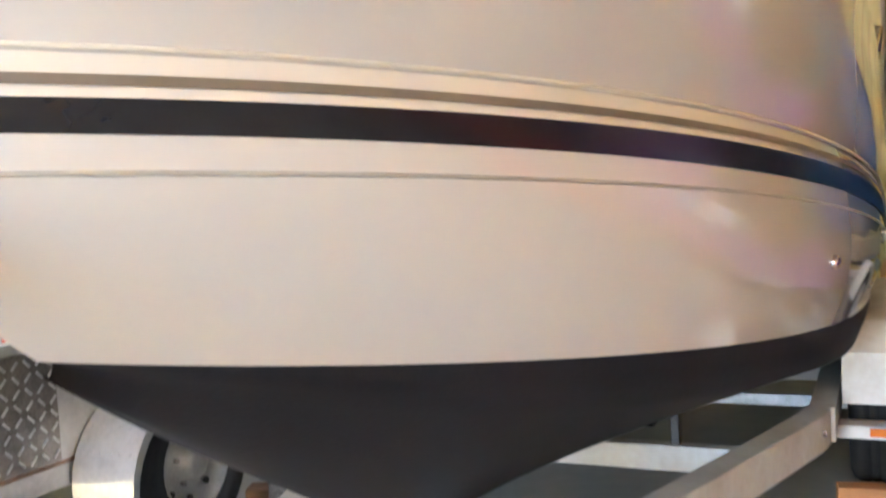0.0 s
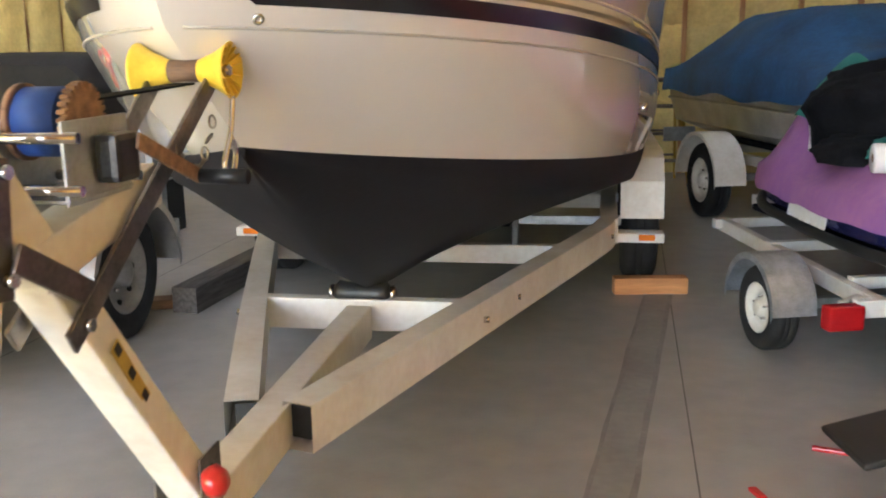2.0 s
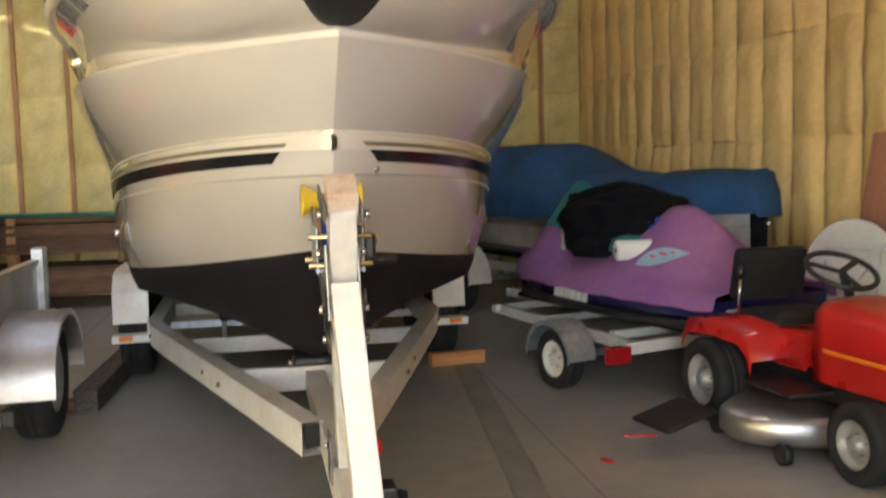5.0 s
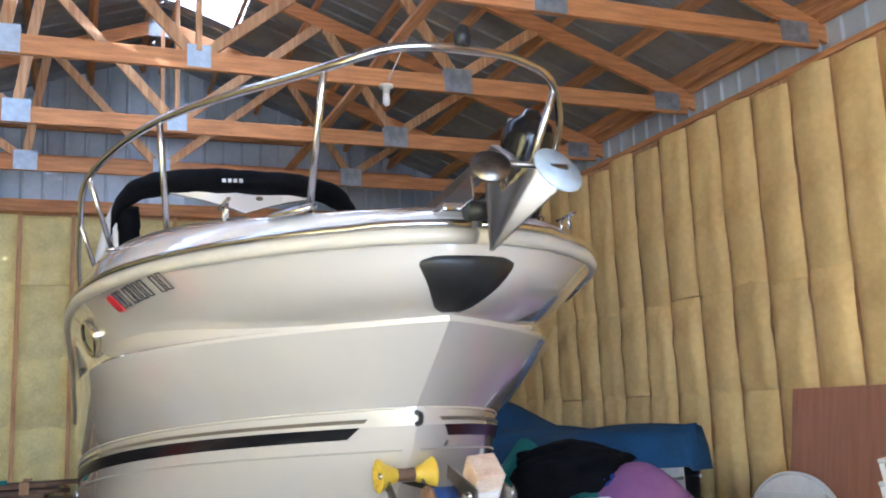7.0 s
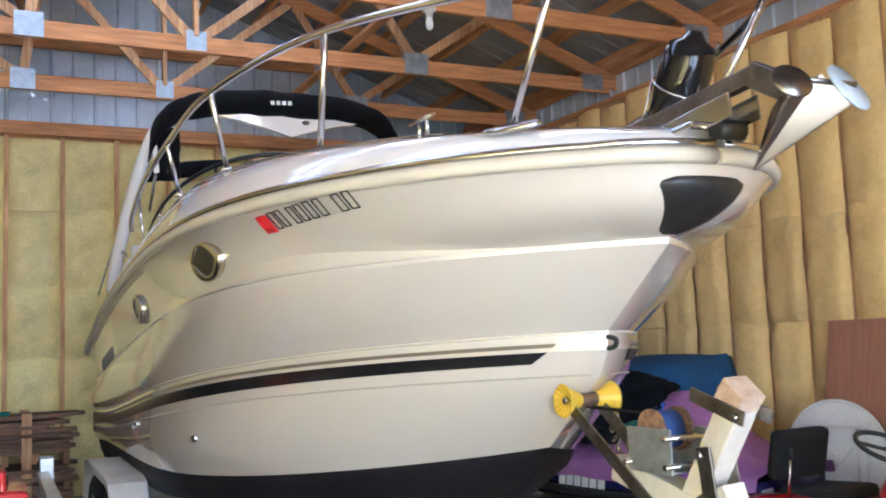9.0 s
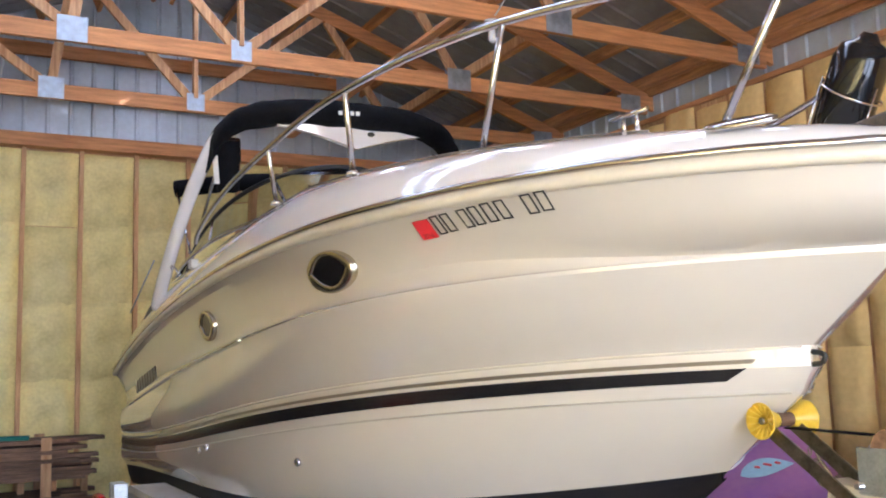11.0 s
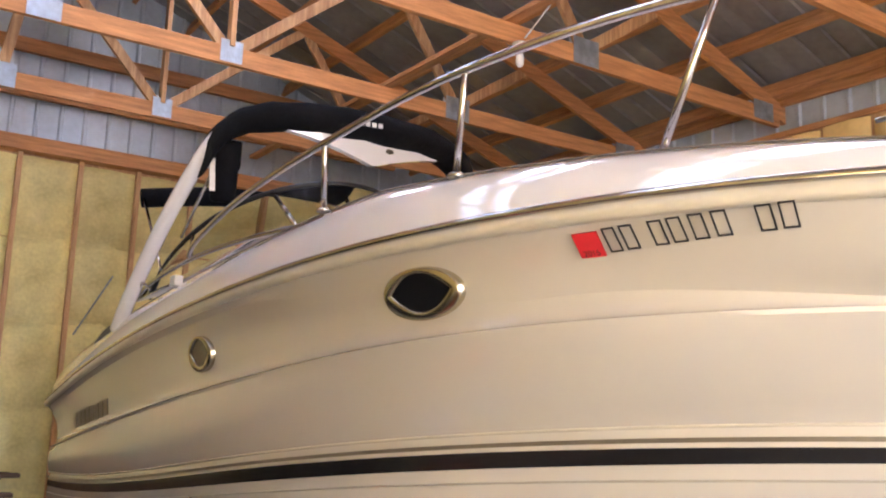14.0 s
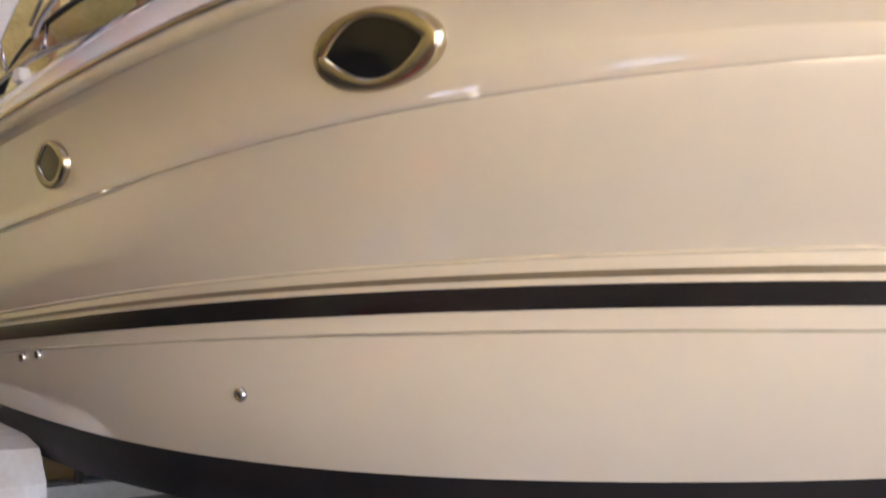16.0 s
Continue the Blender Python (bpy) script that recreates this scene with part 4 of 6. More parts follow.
CX = -1.04
trailer = thing("boat_trailer", pose(CX, 0, 0), "white painted tandem boat trailer with winch post under the cruiser", "trailer")
part("tongue", beam(B(), (0, -0.35, 0.36), (0, 2.08, 0.385), 0.09, 0.12, 0.006), WHITEP, trailer)
for sgn in (-1, 1):
    line = smooth_line([(sgn * 0.075, 1.13, 0.385), (sgn * 0.40, 2.12, 0.40), (sgn * 0.80, 3.40, 0.40), (sgn * 0.885, 3.75, 0.40), (sgn * 0.90, 4.1, 0.40), (sgn * 0.90, 7.2, 0.41)], 5)
    bm = B()
    prev = None
    rings = []
    for i, p in enumerate(line):
        a, b = line[max(0, i - 1)], line[min(len(line) - 1, i + 1)]
        d = (b - a).normalized()
        x = d.cross(Vector((0, 0, 1))).normalized()
        rings.append([p + x * sx * 0.045 + Vector((0, 0, sz * 0.065)) for sx, sz in ((-1, -1), (1, -1), (1, 1), (-1, 1), (-1, -1))])
    sheet(bm, rings, smooth=False)
    part("side_rail", bm, WHITEP, trailer, weld=0.0005)
    part("open_end", box(B(), (0.06, 0.004, 0.09), (sgn * 0.075, 1.165, 0.385), (0, 0, -sgn * 18)), BLACKP, trailer)
    part("bolt", lathe(B(), [(0.012, 0), (0.012, 0.02)], Matrix.Translation((sgn * 0.445, 2.10, 0.40)) @ pose(0, 0, 0, 0, 90 * sgn, 0), 6), STEEL, trailer)
    for yy in (2.42, 3.62):
        part("bolt", lathe(B(), [(0.012, 0), (0.012, 0.02)], Matrix.Translation((sgn * (0.53 if yy < 3 else 0.90), yy, 0.40)) @ pose(0, 0, 0, 0, 90 * sgn, 0), 6), STEEL, trailer)
    # fender over two wheels
    bm = B()
    prof = [(4.02, 0.42), (4.04, 0.62), (4.14, 0.735), (4.30, 0.76), (5.50, 0.76), (5.66, 0.735), (5.76, 0.62), (5.78, 0.42)]
    sheet(bm, [[(sgn * 0.96, y, z) for y, z in prof], [(sgn * 1.19, y, z) for y, z in prof]], smooth=False)
    sheet(bm, [[(sgn * 1.19, y, z) for y, z in prof], [(sgn * 1.19, y, z - 0.05) for y, z in prof]], smooth=False)
    fd = part("fender", bm, WHITEP, trailer, "white steel fender", weld=0.0005)
    part("fender_step", box(B(), (0.30, 0.12, 0.05), (sgn * 1.04, 3.99, 0.33), (0, 0, 0), 0.006), WHITEP, fd)
    part("marker_lamp", box(B(), (0.085, 0.022, 0.032), (sgn * 1.10, 3.924, 0.335), (0, 0, 0), 0.006), ORANGE, fd)
    for yy in (4.45, 5.3):
        wheel(trailer, pose(sgn * 1.075, yy, 0.335, 0, 0, 0 if sgn > 0 else 180), 0.335, 0.2)
    for yy in (4.45, 5.3):
        part("axle", beam(B(), (0, yy, 0.33), (sgn * 0.98, yy, 0.33), 0.05, 0.05), GALV, trailer)
    part("bunk", beam(B(), (sgn * 0.42, 2.9, 0.60), (sgn * 0.60, 6.9, 0.62), 0.09, 0.045, 0.01), CANVASK, trailer)
    for yy in (3.3, 4.9, 6.4):
        part("bunk_bracket", box(B(), (0.03, 0.05, 0.16), (sgn * (0.44 + 0.045 * (yy - 3)), yy, 0.50), (0, 0, 0), 0.004), DARKST, trailer)
part("cross_member", beam(B(), (-0.40, 2.12, 0.405), (0.40, 2.12, 0.405), 0.06, 0.115, 0.006), WHITEP, trailer)
for yy, hw in ((3.3, 0.72), (4.9, 0.86), (6.4, 0.86), (7.1, 0.86)):
    part("cross_member", beam(B(), (-hw, yy, 0.375), (hw, yy, 0.375), 0.06, 0.09, 0.006), WHITEP, trailer)
# keel roller
kr = part("keel_roller", lathe(B(), [(0.012, -0.10), (0.03, -0.10), (0.045, -0.085), (0.038, -0.03), (0.034, 0), (0.038, 0.03), (0.045, 0.085), (0.03, 0.10), (0.012, 0.10)], Matrix.Translation((0, 2.14, 0.475)) @ pose(0, 0, 0, 0, 90, 0), 16), BLACKP, trailer)
for sgn in (-1, 1):
    part("roller_cap", lathe(B(), [(0.03, 0), (0.03, 0.012), (0.015, 0.02)], Matrix.Translation((sgn * 0.105, 2.14, 0.475)) @ pose(0, 0, 0, 0, 90 * sgn, 0), 12), STEEL, kr)
CAPW = mat("mottled_post_cap", (0.66, 0.55, 0.44), 0.6, var=0.15, scale=14, colour2=(0.45, 0.26, 0.16), bump=0.1, bscale=60)
# winch post: raked box section, front leg, cap
part("winch_post", beam(B(), (0.01, 0.66, 0.43), (-0.045, 0.02, 1.315), 0.072, 0.078, 0.006, up=(0, 1, 0)), WHITEP, trailer)
part("post_cap", beam(B(), (-0.043, 0.045, 1.30), (-0.046, -0.01, 1.365), 0.080, 0.086, 0.004, up=(0, 1, 0)), CAPW, trailer, "mottled tan and brown post cap")
part("front_leg", beam(B(), (-0.005, -0.13, 0.42), (-0.037, 0.10, 1.095), 0.075, 0.075, 0.005, up=(0, 1, 0)), WHITEP, trailer)
for sgn in (-1, 1):
    part("clamp_plate", beam(B(), (sgn * 0.043 - 0.037, 0.10, 1.00), (sgn * 0.043 - 0.04, 0.125, 1.20), 0.006, 0.055, 0.002, up=(0, 1, 0)), DSTEEL, trailer)
    part("cap_strap", beam(B(), (sgn * 0.048 - 0.045, -0.05, 1.285), (sgn * 0.048 - 0.045, 0.15, 1.345), 0.006, 0.04, 0.002), DSTEEL, trailer)
    part("foot_plate", box(B(), (0.006, 0.10, 0.16), (sgn * 0.050, 0.64, 0.46), (0, 0, 0), 0.002), DSTEEL, trailer)
    part("leg_plate", box(B(), (0.006, 0.09, 0.14), (sgn * 0.05, -0.13, 0.43), (0, 0, 0), 0.002), GALV, trailer)
    part("roller_arm", beam(B(), (sgn * 0.050 - 0.02, 0.22, 0.90), (sgn * 0.062 - 0.012, 0.81, 1.30), 0.008, 0.045, 0.003, up=(0, 1, 0)), DSTEEL, trailer)
    part("strut", beam(B(), (sgn * 0.052 - 0.03, 0.12, 1.06), (sgn * 0.054 - 0.022, 0.30, 0.955), 0.008, 0.045, 0.003), DSTEEL, trailer)
    for yy, zz, xo in ((0.105, 1.03, -0.038), (0.12, 1.18, -0.04), (0.26, 0.92, -0.02), (0.64, 0.50, 0.0), (-0.13, 0.38, 0.0), (-0.03, 1.29, -0.045)):
        part("bolt", lathe(B(), [(0.011, 0), (0.011, 0.014)], Matrix.Translation((sgn * 0.053 + xo, yy, zz)) @ pose(0, 0, 0, 0, 90 * sgn, 0), 6), STEEL, trailer)
part("winch_arm", beam(B(), (-0.03, 0.20, 1.02), (-0.02, 0.58, 1.10), 0.08, 0.08, 0.005), WHITEP, trailer)
for sx in (-0.095, 0.035):
    part("winch_cheek", box(B(), (0.005, 0.20, 0.13), (sx, 0.34, 1.175), (0, 0, 0), 0.002), GALV, trailer)
part("winch_base", box(B(), (0.14, 0.20, 0.006), (-0.03, 0.34, 1.118), (0, 0, 0), 0.002), GALV, trailer)
part("winch_drum", tube(B(), [(-0.076, 0.34, 1.232), (-0.004, 0.34, 1.232)], 0.056, 24), BLUEROPE, trailer, "blue webbing on the winch drum")
part("drum_flange", tube(B(), [(-0.088, 0.34, 1.232), (-0.078, 0.34, 1.232)], 0.062, 24), OLDW, trailer)
gear = part("winch_gear", tube(B(), [(0.008, 0.34, 1.232), (0.022, 0.34, 1.232)], 0.055, 24), OLDW, trailer, "brown toothed winch gear")
tooth = mesh(box(B(), (0.015, 0.007, 0.012)), "tooth", OLDW)
for k in range(30):
    part("tooth", tooth, OLDW, gear, m=Matrix.Translation((0.015, 0.34, 1.232)) @ pose(0, 0, 0, 12 * k, 0, 0) @ pose(0, 0, 0.058))
part("gear_guard", box(B(), (0.04, 0.08, 0.08), (0.062, 0.355, 1.175), (0, 0, 0), 0.012), DARKST, trailer)
for yy, zz in ((0.245, 1.215), (0.245, 1.135), (0.43, 1.135)):
    part("winch_tie_bar", tube(B(), [(-0.12, yy, zz), (0.06, yy, zz)], 0.009, 8), STEEL, trailer)
part("winch_crank", beam(B(), (0.090, 0.37, 1.20), (0.090, 0.60, 1.11), 0.006, 0.028, 0.002), OLDW, trailer)
part("crank_grip", tube(B(), [(0.090, 0.60, 1.11), (0.185, 0.60, 1.11)], 0.015, 10), BLACKP, trailer)
part("winch_strap", beam(B(), (0.0, 0.38, 1.265), (0.0, 0.76, 1.275), 0.045, 0.004), CANVASK, trailer)
# yellow bow roller: two bells on a spool
br = part("bow_roller", lathe(B(), [(0.010, -0.05), (0.024, -0.05), (0.021, 0), (0.024, 0.05), (0.010, 0.05)], Matrix.Translation((-0.004, 0.778, 1.30)) @ pose(0, 0, 0, 0, 90, 0), 20), OLDW, trailer, "brown worn roller spool")
for sgn in (-1, 1):
    bm = B()
    lathe(bm, [(0.020, 0.024), (0.026, 0.040), (0.038, 0.068), (0.054, 0.094), (0.058, 0.098), (0.056, 0.101), (0.036, 0.083), (0.016, 0.079), (0.0, 0.079)], Matrix.Translation((-0.004, 0.778, 1.30)) @ pose(0, 0, 0, 0, 90 * sgn, 0), 28)
    bell = part("roller_bell", bm, YELLOW, br, "ribbed yellow urethane bell")
    rib = mesh(beam(B(), (0.018, 0, 0.082), (0.052, 0, 0.100), 0.004, 0.006), "bell_rib", YELLOW)
    for k in range(14):
        part("bell_rib", rib, YELLOW, bell, m=Matrix.Translation((-0.004, 0.778, 1.30)) @ pose(0, 0, 0, 0, 90 * sgn, 0) @ pose(0, 0, 0, 0, 0, 360 * k / 14))
    part("axle_nut", lathe(B(), [(0.012, 0.078), (0.012, 0.095)], Matrix.Translation((-0.004, 0.778, 1.30)) @ pose(0, 0, 0, 0, 90 * sgn, 0), 6), STEEL, br)
link = mesh(tube(B(), [(0.007 * math.cos(2 * math.pi * k / 12), 0, 0.013 * math.sin(2 * math.pi * k / 12)) for k in range(12)], 0.0025, 6, closed=True), "chain_link", DSTEEL)
for k in range(9):
    t = k / 8
    part("chain_link", link, DSTEEL, trailer, m=pose(0.062 - 0.02 * t, 0.74 - 0.14 * t, 1.20 - 0.07 * math.sin(math.pi * t) - 0.04 * t, 40 * (k % 2), 0, 90 * (k % 2)))
part("snap_hook", tube(B(), smooth_line([(0.10, 0.76, 1.25), (0.10, 0.74, 1.18), (0.10, 0.70, 1.12), (0.10, 0.73, 1.09), (0.10, 0.76, 1.13), (0.10, 0.74, 1.17)]), 0.006, 8), STEEL, trailer)
part("warning_label", box(B(), (0.003, 0.028, 0.30), (0.026, 0.44, 0.735), (35.8, 0, 0)), DECALY, trailer, "yellow warning label on the post")
for k in range(5):
    part("label_bar", box(B(), (0.002, 0.016, 0.022), (0.0285, 0.36 + 0.040 * k, 0.846 - 0.0555 * k), (35.8, 0, 0)), BLACKP, trailer)
knob = part("red_knob", lathe(B(), [(0.01, 0), (0.03, 0.008), (0.034, 0.03), (0.02, 0.045), (0.0, 0.047)], Matrix.Translation((0.07, 0.57, 0.50)) @ pose(0, 0, 0, 0, 70, 0), 12), RED, trailer, "red plastic jack knob")
part("coupler_latch", box(B(), (0.10, 0.20, 0.10), (0, -0.42, 0.40), (0, 0, 0), 0.02), GALV, trailer)
part("tongue_jack", tube(B(), [(0.12, 0.30, 0.0), (0.12, 0.30, 0.44)], 0.032, 14), BLACKP, trailer)
part("jack_bracket", box(B(), (0.08, 0.10, 0.10), (0.075, 0.30, 0.42), (0, 0, 0), 0.006), DARKST, trailer)
part("jack_foot", lathe(B(), [(0.07, 0), (0.07, 0.012), (0.03, 0.03)], pose(0.12, 0.30, 0), 16), GALV, trailer)

solo("wheel_chock", box(B(), (0.40, 0.09, 0.09), (0, 0, 0.045), (0, 0, 0), 0.004), PINE, "short pine block chocking the boat trailer wheel", "wood block", m=pose(0.09, 4.06, 0, 0, 0, 8))

# ---- covered fishing boat on a trailer ----
FB = pose(1.77, 6.18, 0, 0, 0, 16)
fboat = thing("fishing_boat", FB, "aluminium fishing boat under a dark blue cover on a trailer", "boat")


def fb_half(v):
    """Half breadth along the boat from the stern (0) to the bow (1)."""
    return 0.80 * (1 - max(0, (v - 0.5) / 0.5) ** 2.2 * 0.88)


bm = B()
rows = []
for i in range(22):
    v = i / 21
    y = 2.05 - 4.35 * v
    hb = fb_half(v)
    rise = 0.25 * max(0, v - 0.6) ** 1.5
    rows.append([(hb * sx, y, z + rise) for sx, z in ((-1, 1.06), (-0.97, 0.86), (-0.90, 0.66), (-0.55, 0.55), (0, 0.50), (0.55, 0.55), (0.90, 0.66), (0.97, 0.86), (1, 1.06))])
sheet(bm, rows, smooth=False)
sheet(bm, [rows[0], [(p[0] * 0.01, p[1], p[2]) for p in rows[0]]], smooth=False)
part("hull", bm, ALU, fboat, "dull aluminium hull", weld=0.001)
for sx in (-1, 1):
    part("spray_rail", tube(B(), [(sx * (fb_half(i / 21) * 0.97 + 0.01), 2.05 - 4.35 * i / 21, 0.86 + 0.25 * max(0, i / 21 - 0.6) ** 1.5) for i in range(22)], 0.014, 6), ALU, fboat)
bm = B()
rows = []
for i in range(40):
    v = i / 39
    y = 2.12 - 4.5 * v
    hb = fb_half(min(1, v)) + 0.04
    ease = lambda a, b: (lambda q: q * q * (3 - 2 * q))(min(1, max(0, (v - a) / (b - a))))
    top = 1.16 + 0.15 * ease(0.0, 0.12) + 0.30 * ease(0.03, 0.17) * (1 - ease(0.44, 0.60))
    row = []
    for j in range(-12, 13):
        u = j / 12
        sag = 0.035 * noise.noise((v * 7, u * 3, 1.7)) + 0.03 * math.sin(v * 24) * (1 - u * u) * 0.4
        z = top - (top - 1.10) * abs(u) ** 2.2 + sag * (1 - abs(u) ** 6)
        if abs(j) == 12:
            z = 0.92 + 0.06 * noise.noise((v * 9, u, 5)) + 0.16 * max(0, v - 0.6)
        row.append((hb * max(-1, min(1, u * 1.05)), y, z + (0.10 * max(0, v - 0.75))))
    rows.append(row)
sheet(bm, rows)
for q in (0, -1):
    sheet(bm, [rows[q], [(p[0] * 0.9, p[1] + (0.03 if q == 0 else -0.03), 0.98 if abs(p[2]) > 0.98 else p[2]) for p in rows[q]]])
part("cover", bm, BLUE, fboat, "dark blue cloth boat cover with wrinkles", weld=0.001)
for sx in (-1, 1):
    bm = B()
    prof = [(0.42 * math.cos(t), 0.30 + 0.37 * math.sin(t)) for t in [math.pi * k / 12 for k in range(13)]]
    sheet(bm, [[(sx * 0.86, 0.60 + a, z) for a, z in prof], [(sx * 1.10, 0.60 + a, z) for a, z in prof]])
    sheet(bm, [[(sx * 1.10, 0.60 + a, z) for a, z in prof], [(sx * 1.10, 0.60 + a * 0.95, z - 0.03) for a, z in prof]])
    part("fender", bm, WHITEP, fboat, "pale grey fender")
    wheel(fboat, pose(sx * 0.98, 0.60, 0.29, 0, 0, 0 if sx > 0 else 180), 0.29, 0.16, WHITEP, 0)
    part("frame_rail", beam(B(), (sx * 0.62, 1.9, 0.40), (sx * 0.30, -2.2, 0.42), 0.06, 0.08, 0.004), WHITEP, fboat)
    part("bunk", beam(B(), (sx * 0.45, 1.8, 0.52), (sx * 0.38, -1.2, 0.52), 0.08, 0.04), CANVASK, fboat)
part("axle", beam(B(), (-0.95, 0.60, 0.30), (0.95, 0.60, 0.30), 0.05, 0.05), GALV, fboat)
part("cross_member", beam(B(), (-0.62, 1.7, 0.40), (0.62, 1.7, 0.40), 0.05, 0.07), WHITEP, fboat)
part("plate_bar", box(B(), (0.30, 0.01, 0.13), (-0.70, 2.0, 0.52), (0, 0, 0)), GALV, fboat)
part("motor_cowl", lathe(B(), [(0.0, 0), (0.12, 0.01), (0.15, 0.1), (0.13, 0.26), (0.06, 0.32), (0, 0.33)], pose(-0.2, 2.3, 0.78), 14), BLACKP, fboat)
part("motor_bracket", box(B(), (0.12, 0.3, 0.2), (-0.2, 2.15, 0.78), (0, 0, 0), 0.02), BLACKP, fboat)

# ---- covered personal watercraft on its trailer ----
PW = pose(1.33, 3.67, 0, 0, 0, 17)
pwc = thing("personal_watercraft", PW, "navy personal watercraft under a faded purple cover on a trailer", "watercraft")


def pw_half(v):
    return 0.56 * (0.86 + 0.14 * math.sin(math.pi * min(1, v * 1.6))) * (1 - max(0, (v - 0.55) / 0.45) ** 2.4 * 0.9)


bm = B()
rows = []
for i in range(20):
    v = i / 19
    y = -1.15 + 2.5 * v
    hb = pw_half(v)
    kz = 0.34 + 0.22 * max(0, v - 0.7) / 0.3
    rows.append([(hb * sx, y, z) for sx, z in ((-1, 0.60), (-0.98, 0.50), (-0.80, 0.42 + kz * 0.1), (-0.3, kz + 0.02), (0, kz), (0.3, kz + 0.02), (0.80, 0.42 + kz * 0.1), (0.98, 0.50), (1, 0.60))])
sheet(bm, rows, smooth=False)
sheet(bm, [rows[0], [(p[0] * 0.01, p[1], p[2]) for p in rows[0]]], smooth=False)
part("hull", bm, NAVY, pwc, "glossy navy hull", weld=0.001)
part("bumper", tube(B(), [(sx * (pw_half(i / 19) + 0.012), -1.15 + 2.5 * i / 19, 0.46) for sx, rng in ((-1, range(20)), (1, range(19, -1, -1))) for i in rng], 0.028, 8), BLACKP, pwc)
bm = B()
rows = []
for i in range(36):
    v = i / 35
    y = -1.20 + 2.62 * v
    hb = pw_half(min(1, max(0, v))) + 0.035
    ridge = 0.70 + 0.40 * math.exp(-((v - 0.27) / 0.15) ** 2) + 0.20 * math.exp(-((v - 0.45) / 0.12) ** 2) + 0.55 * math.exp(-((v - 0.72) / 0.14) ** 2)
    row = []
    for j in range(-12, 13):
        u = j / 12
        body = (1 - abs(u) ** 1.25) ** 1.15
        z = 0.63 + (ridge - 0.63) * body + 0.022 * noise.noise((v * 8, u * 5, 9)) * (1 - abs(u) ** 4)
        if abs(j) == 12:
            z = 0.56 + 0.02 * noise.noise((v * 11, u, 2))
        row.append((hb * max(-1, min(1, u * 1.04)), y, z))
    rows.append(row)
sheet(bm, rows)
part("cover", bm, PURPLE, pwc, "faded purple fitted cover")
bm = B()
rows = []
for i in range(10):
    v = 0.58 + 0.16 * i / 9
    rows.append([(0.30 * (j / 8) , -1.20 + 2.62 * v - 0.02, 0.63 + (0.07 + 0.55 * math.exp(-((v - 0.72) / 0.14) ** 2)) * (1 - abs(0.55 * j / 8) ** 1.25) ** 1.15 + 0.03) for j in range(-8, 9)])
sheet(bm, rows)
part("cover_panel", bm, TEAL, pwc, "teal cloth panel of the cover")
for k in range(6):
    part("lettering_bar", box(B(), (0.006, 0.055, 0.07), (-(pw_half(0.42 + 0.03 * k) * 0.99 + 0.022), -0.10 + 0.075 * k, 0.528), (0, 8, 0)), WHITEPL, pwc)
part("hull_sticker", box(B(), (0.13, 0.005, 0.06), (-0.30, -1.156, 0.52), (0, 0, 0)), PAPER, pwc)


def cover_z(x, y):
    """Height of the purple cover over a place on the craft."""
    v = (y + 1.20) / 2.62
    ridge = 0.70 + 0.40 * math.exp(-((v - 0.27) / 0.15) ** 2) + 0.20 * math.exp(-((v - 0.45) / 0.12) ** 2) + 0.55 * math.exp(-((v - 0.72) / 0.14) ** 2)
    u = min(1.0, abs(x) / (pw_half(max(0, v)) + 0.035) / 1.04)
    return 0.63 + (ridge - 0.63) * (1 - u ** 1.25) ** 1.15


bm = B()
rows = []
for i in range(13):
    w = i / 12
    half = 0.062 * math.sin(math.pi * min(1, w ** 0.7)) + 0.002
    row = []
    for q in (-1, -0.5, 0, 0.5, 1):
        x, y = -0.47 + 0.20 * w + 0.5 * half * q, -0.50 - 0.26 * w + 0.87 * half * q
        row.append((x, y, cover_z(x, y) + 0.022))
    rows.append(row)
sheet(bm, rows)
part("printed_patch", bm, SKYB, pwc, "pale blue leaf-shaped print on the cover")
for k in range(3):
    x, y = -0.40 + 0.035 * k, -0.585 - 0.045 * k
    part("print_mark", box(B(), (0.016, 0.05, 0.004), (x, y, cover_z(x, y) + 0.026), (10, -30, 40 - 30 * k)), DECALR, pwc)
for sx in (-1, 1):
    part("frame_rail", beam(B(), (sx * 0.66, -0.76, 0.30), (sx * 0.55, 1.0, 0.32), 0.05, 0.07, 0.004), WHITEP, pwc)
    part("bunk", beam(B(), (sx * 0.36, -0.95, 0.40), (sx * 0.30, 1.0, 0.41), 0.14, 0.035, 0.006), CANVASK, pwc)
    bm = B()
    prof = [(0.235 * math.cos(t), 0.21 + 0.23 * math.sin(t)) for t in [math.pi * k / 12 for k in range(13)]]
    sheet(bm, [[(sx * 0.80, -0.28 + a, z) for a, z in prof], [(sx * 1.00, -0.28 + a, z) for a, z in prof]])
    sheet(bm, [[(sx * 1.00, -0.28 + a, z) for a, z in prof], [(sx * 1.00, -0.28 + a * 0.93, z - 0.03) for a, z in prof]])
    part("fender", bm, GALV, pwc, "galvanised round fender")
    wheel(pwc, pose(sx * 0.90, -0.28, 0.19, 0, 0, 0 if sx > 0 else 180), 0.19, 0.12, WHITEP, 0)
    part("tail_lamp", box(B(), (0.15, 0.07, 0.10), (sx * 0.86, -0.80, 0.29), (0, 0, 0), 0.012), REDL, pwc, "red square tail lamp")
    part("lamp_bracket", beam(B(), (sx * 0.66, -0.6, 0.30), (sx * 0.84, -0.76, 0.32), 0.04, 0.04), WHITEP, pwc)
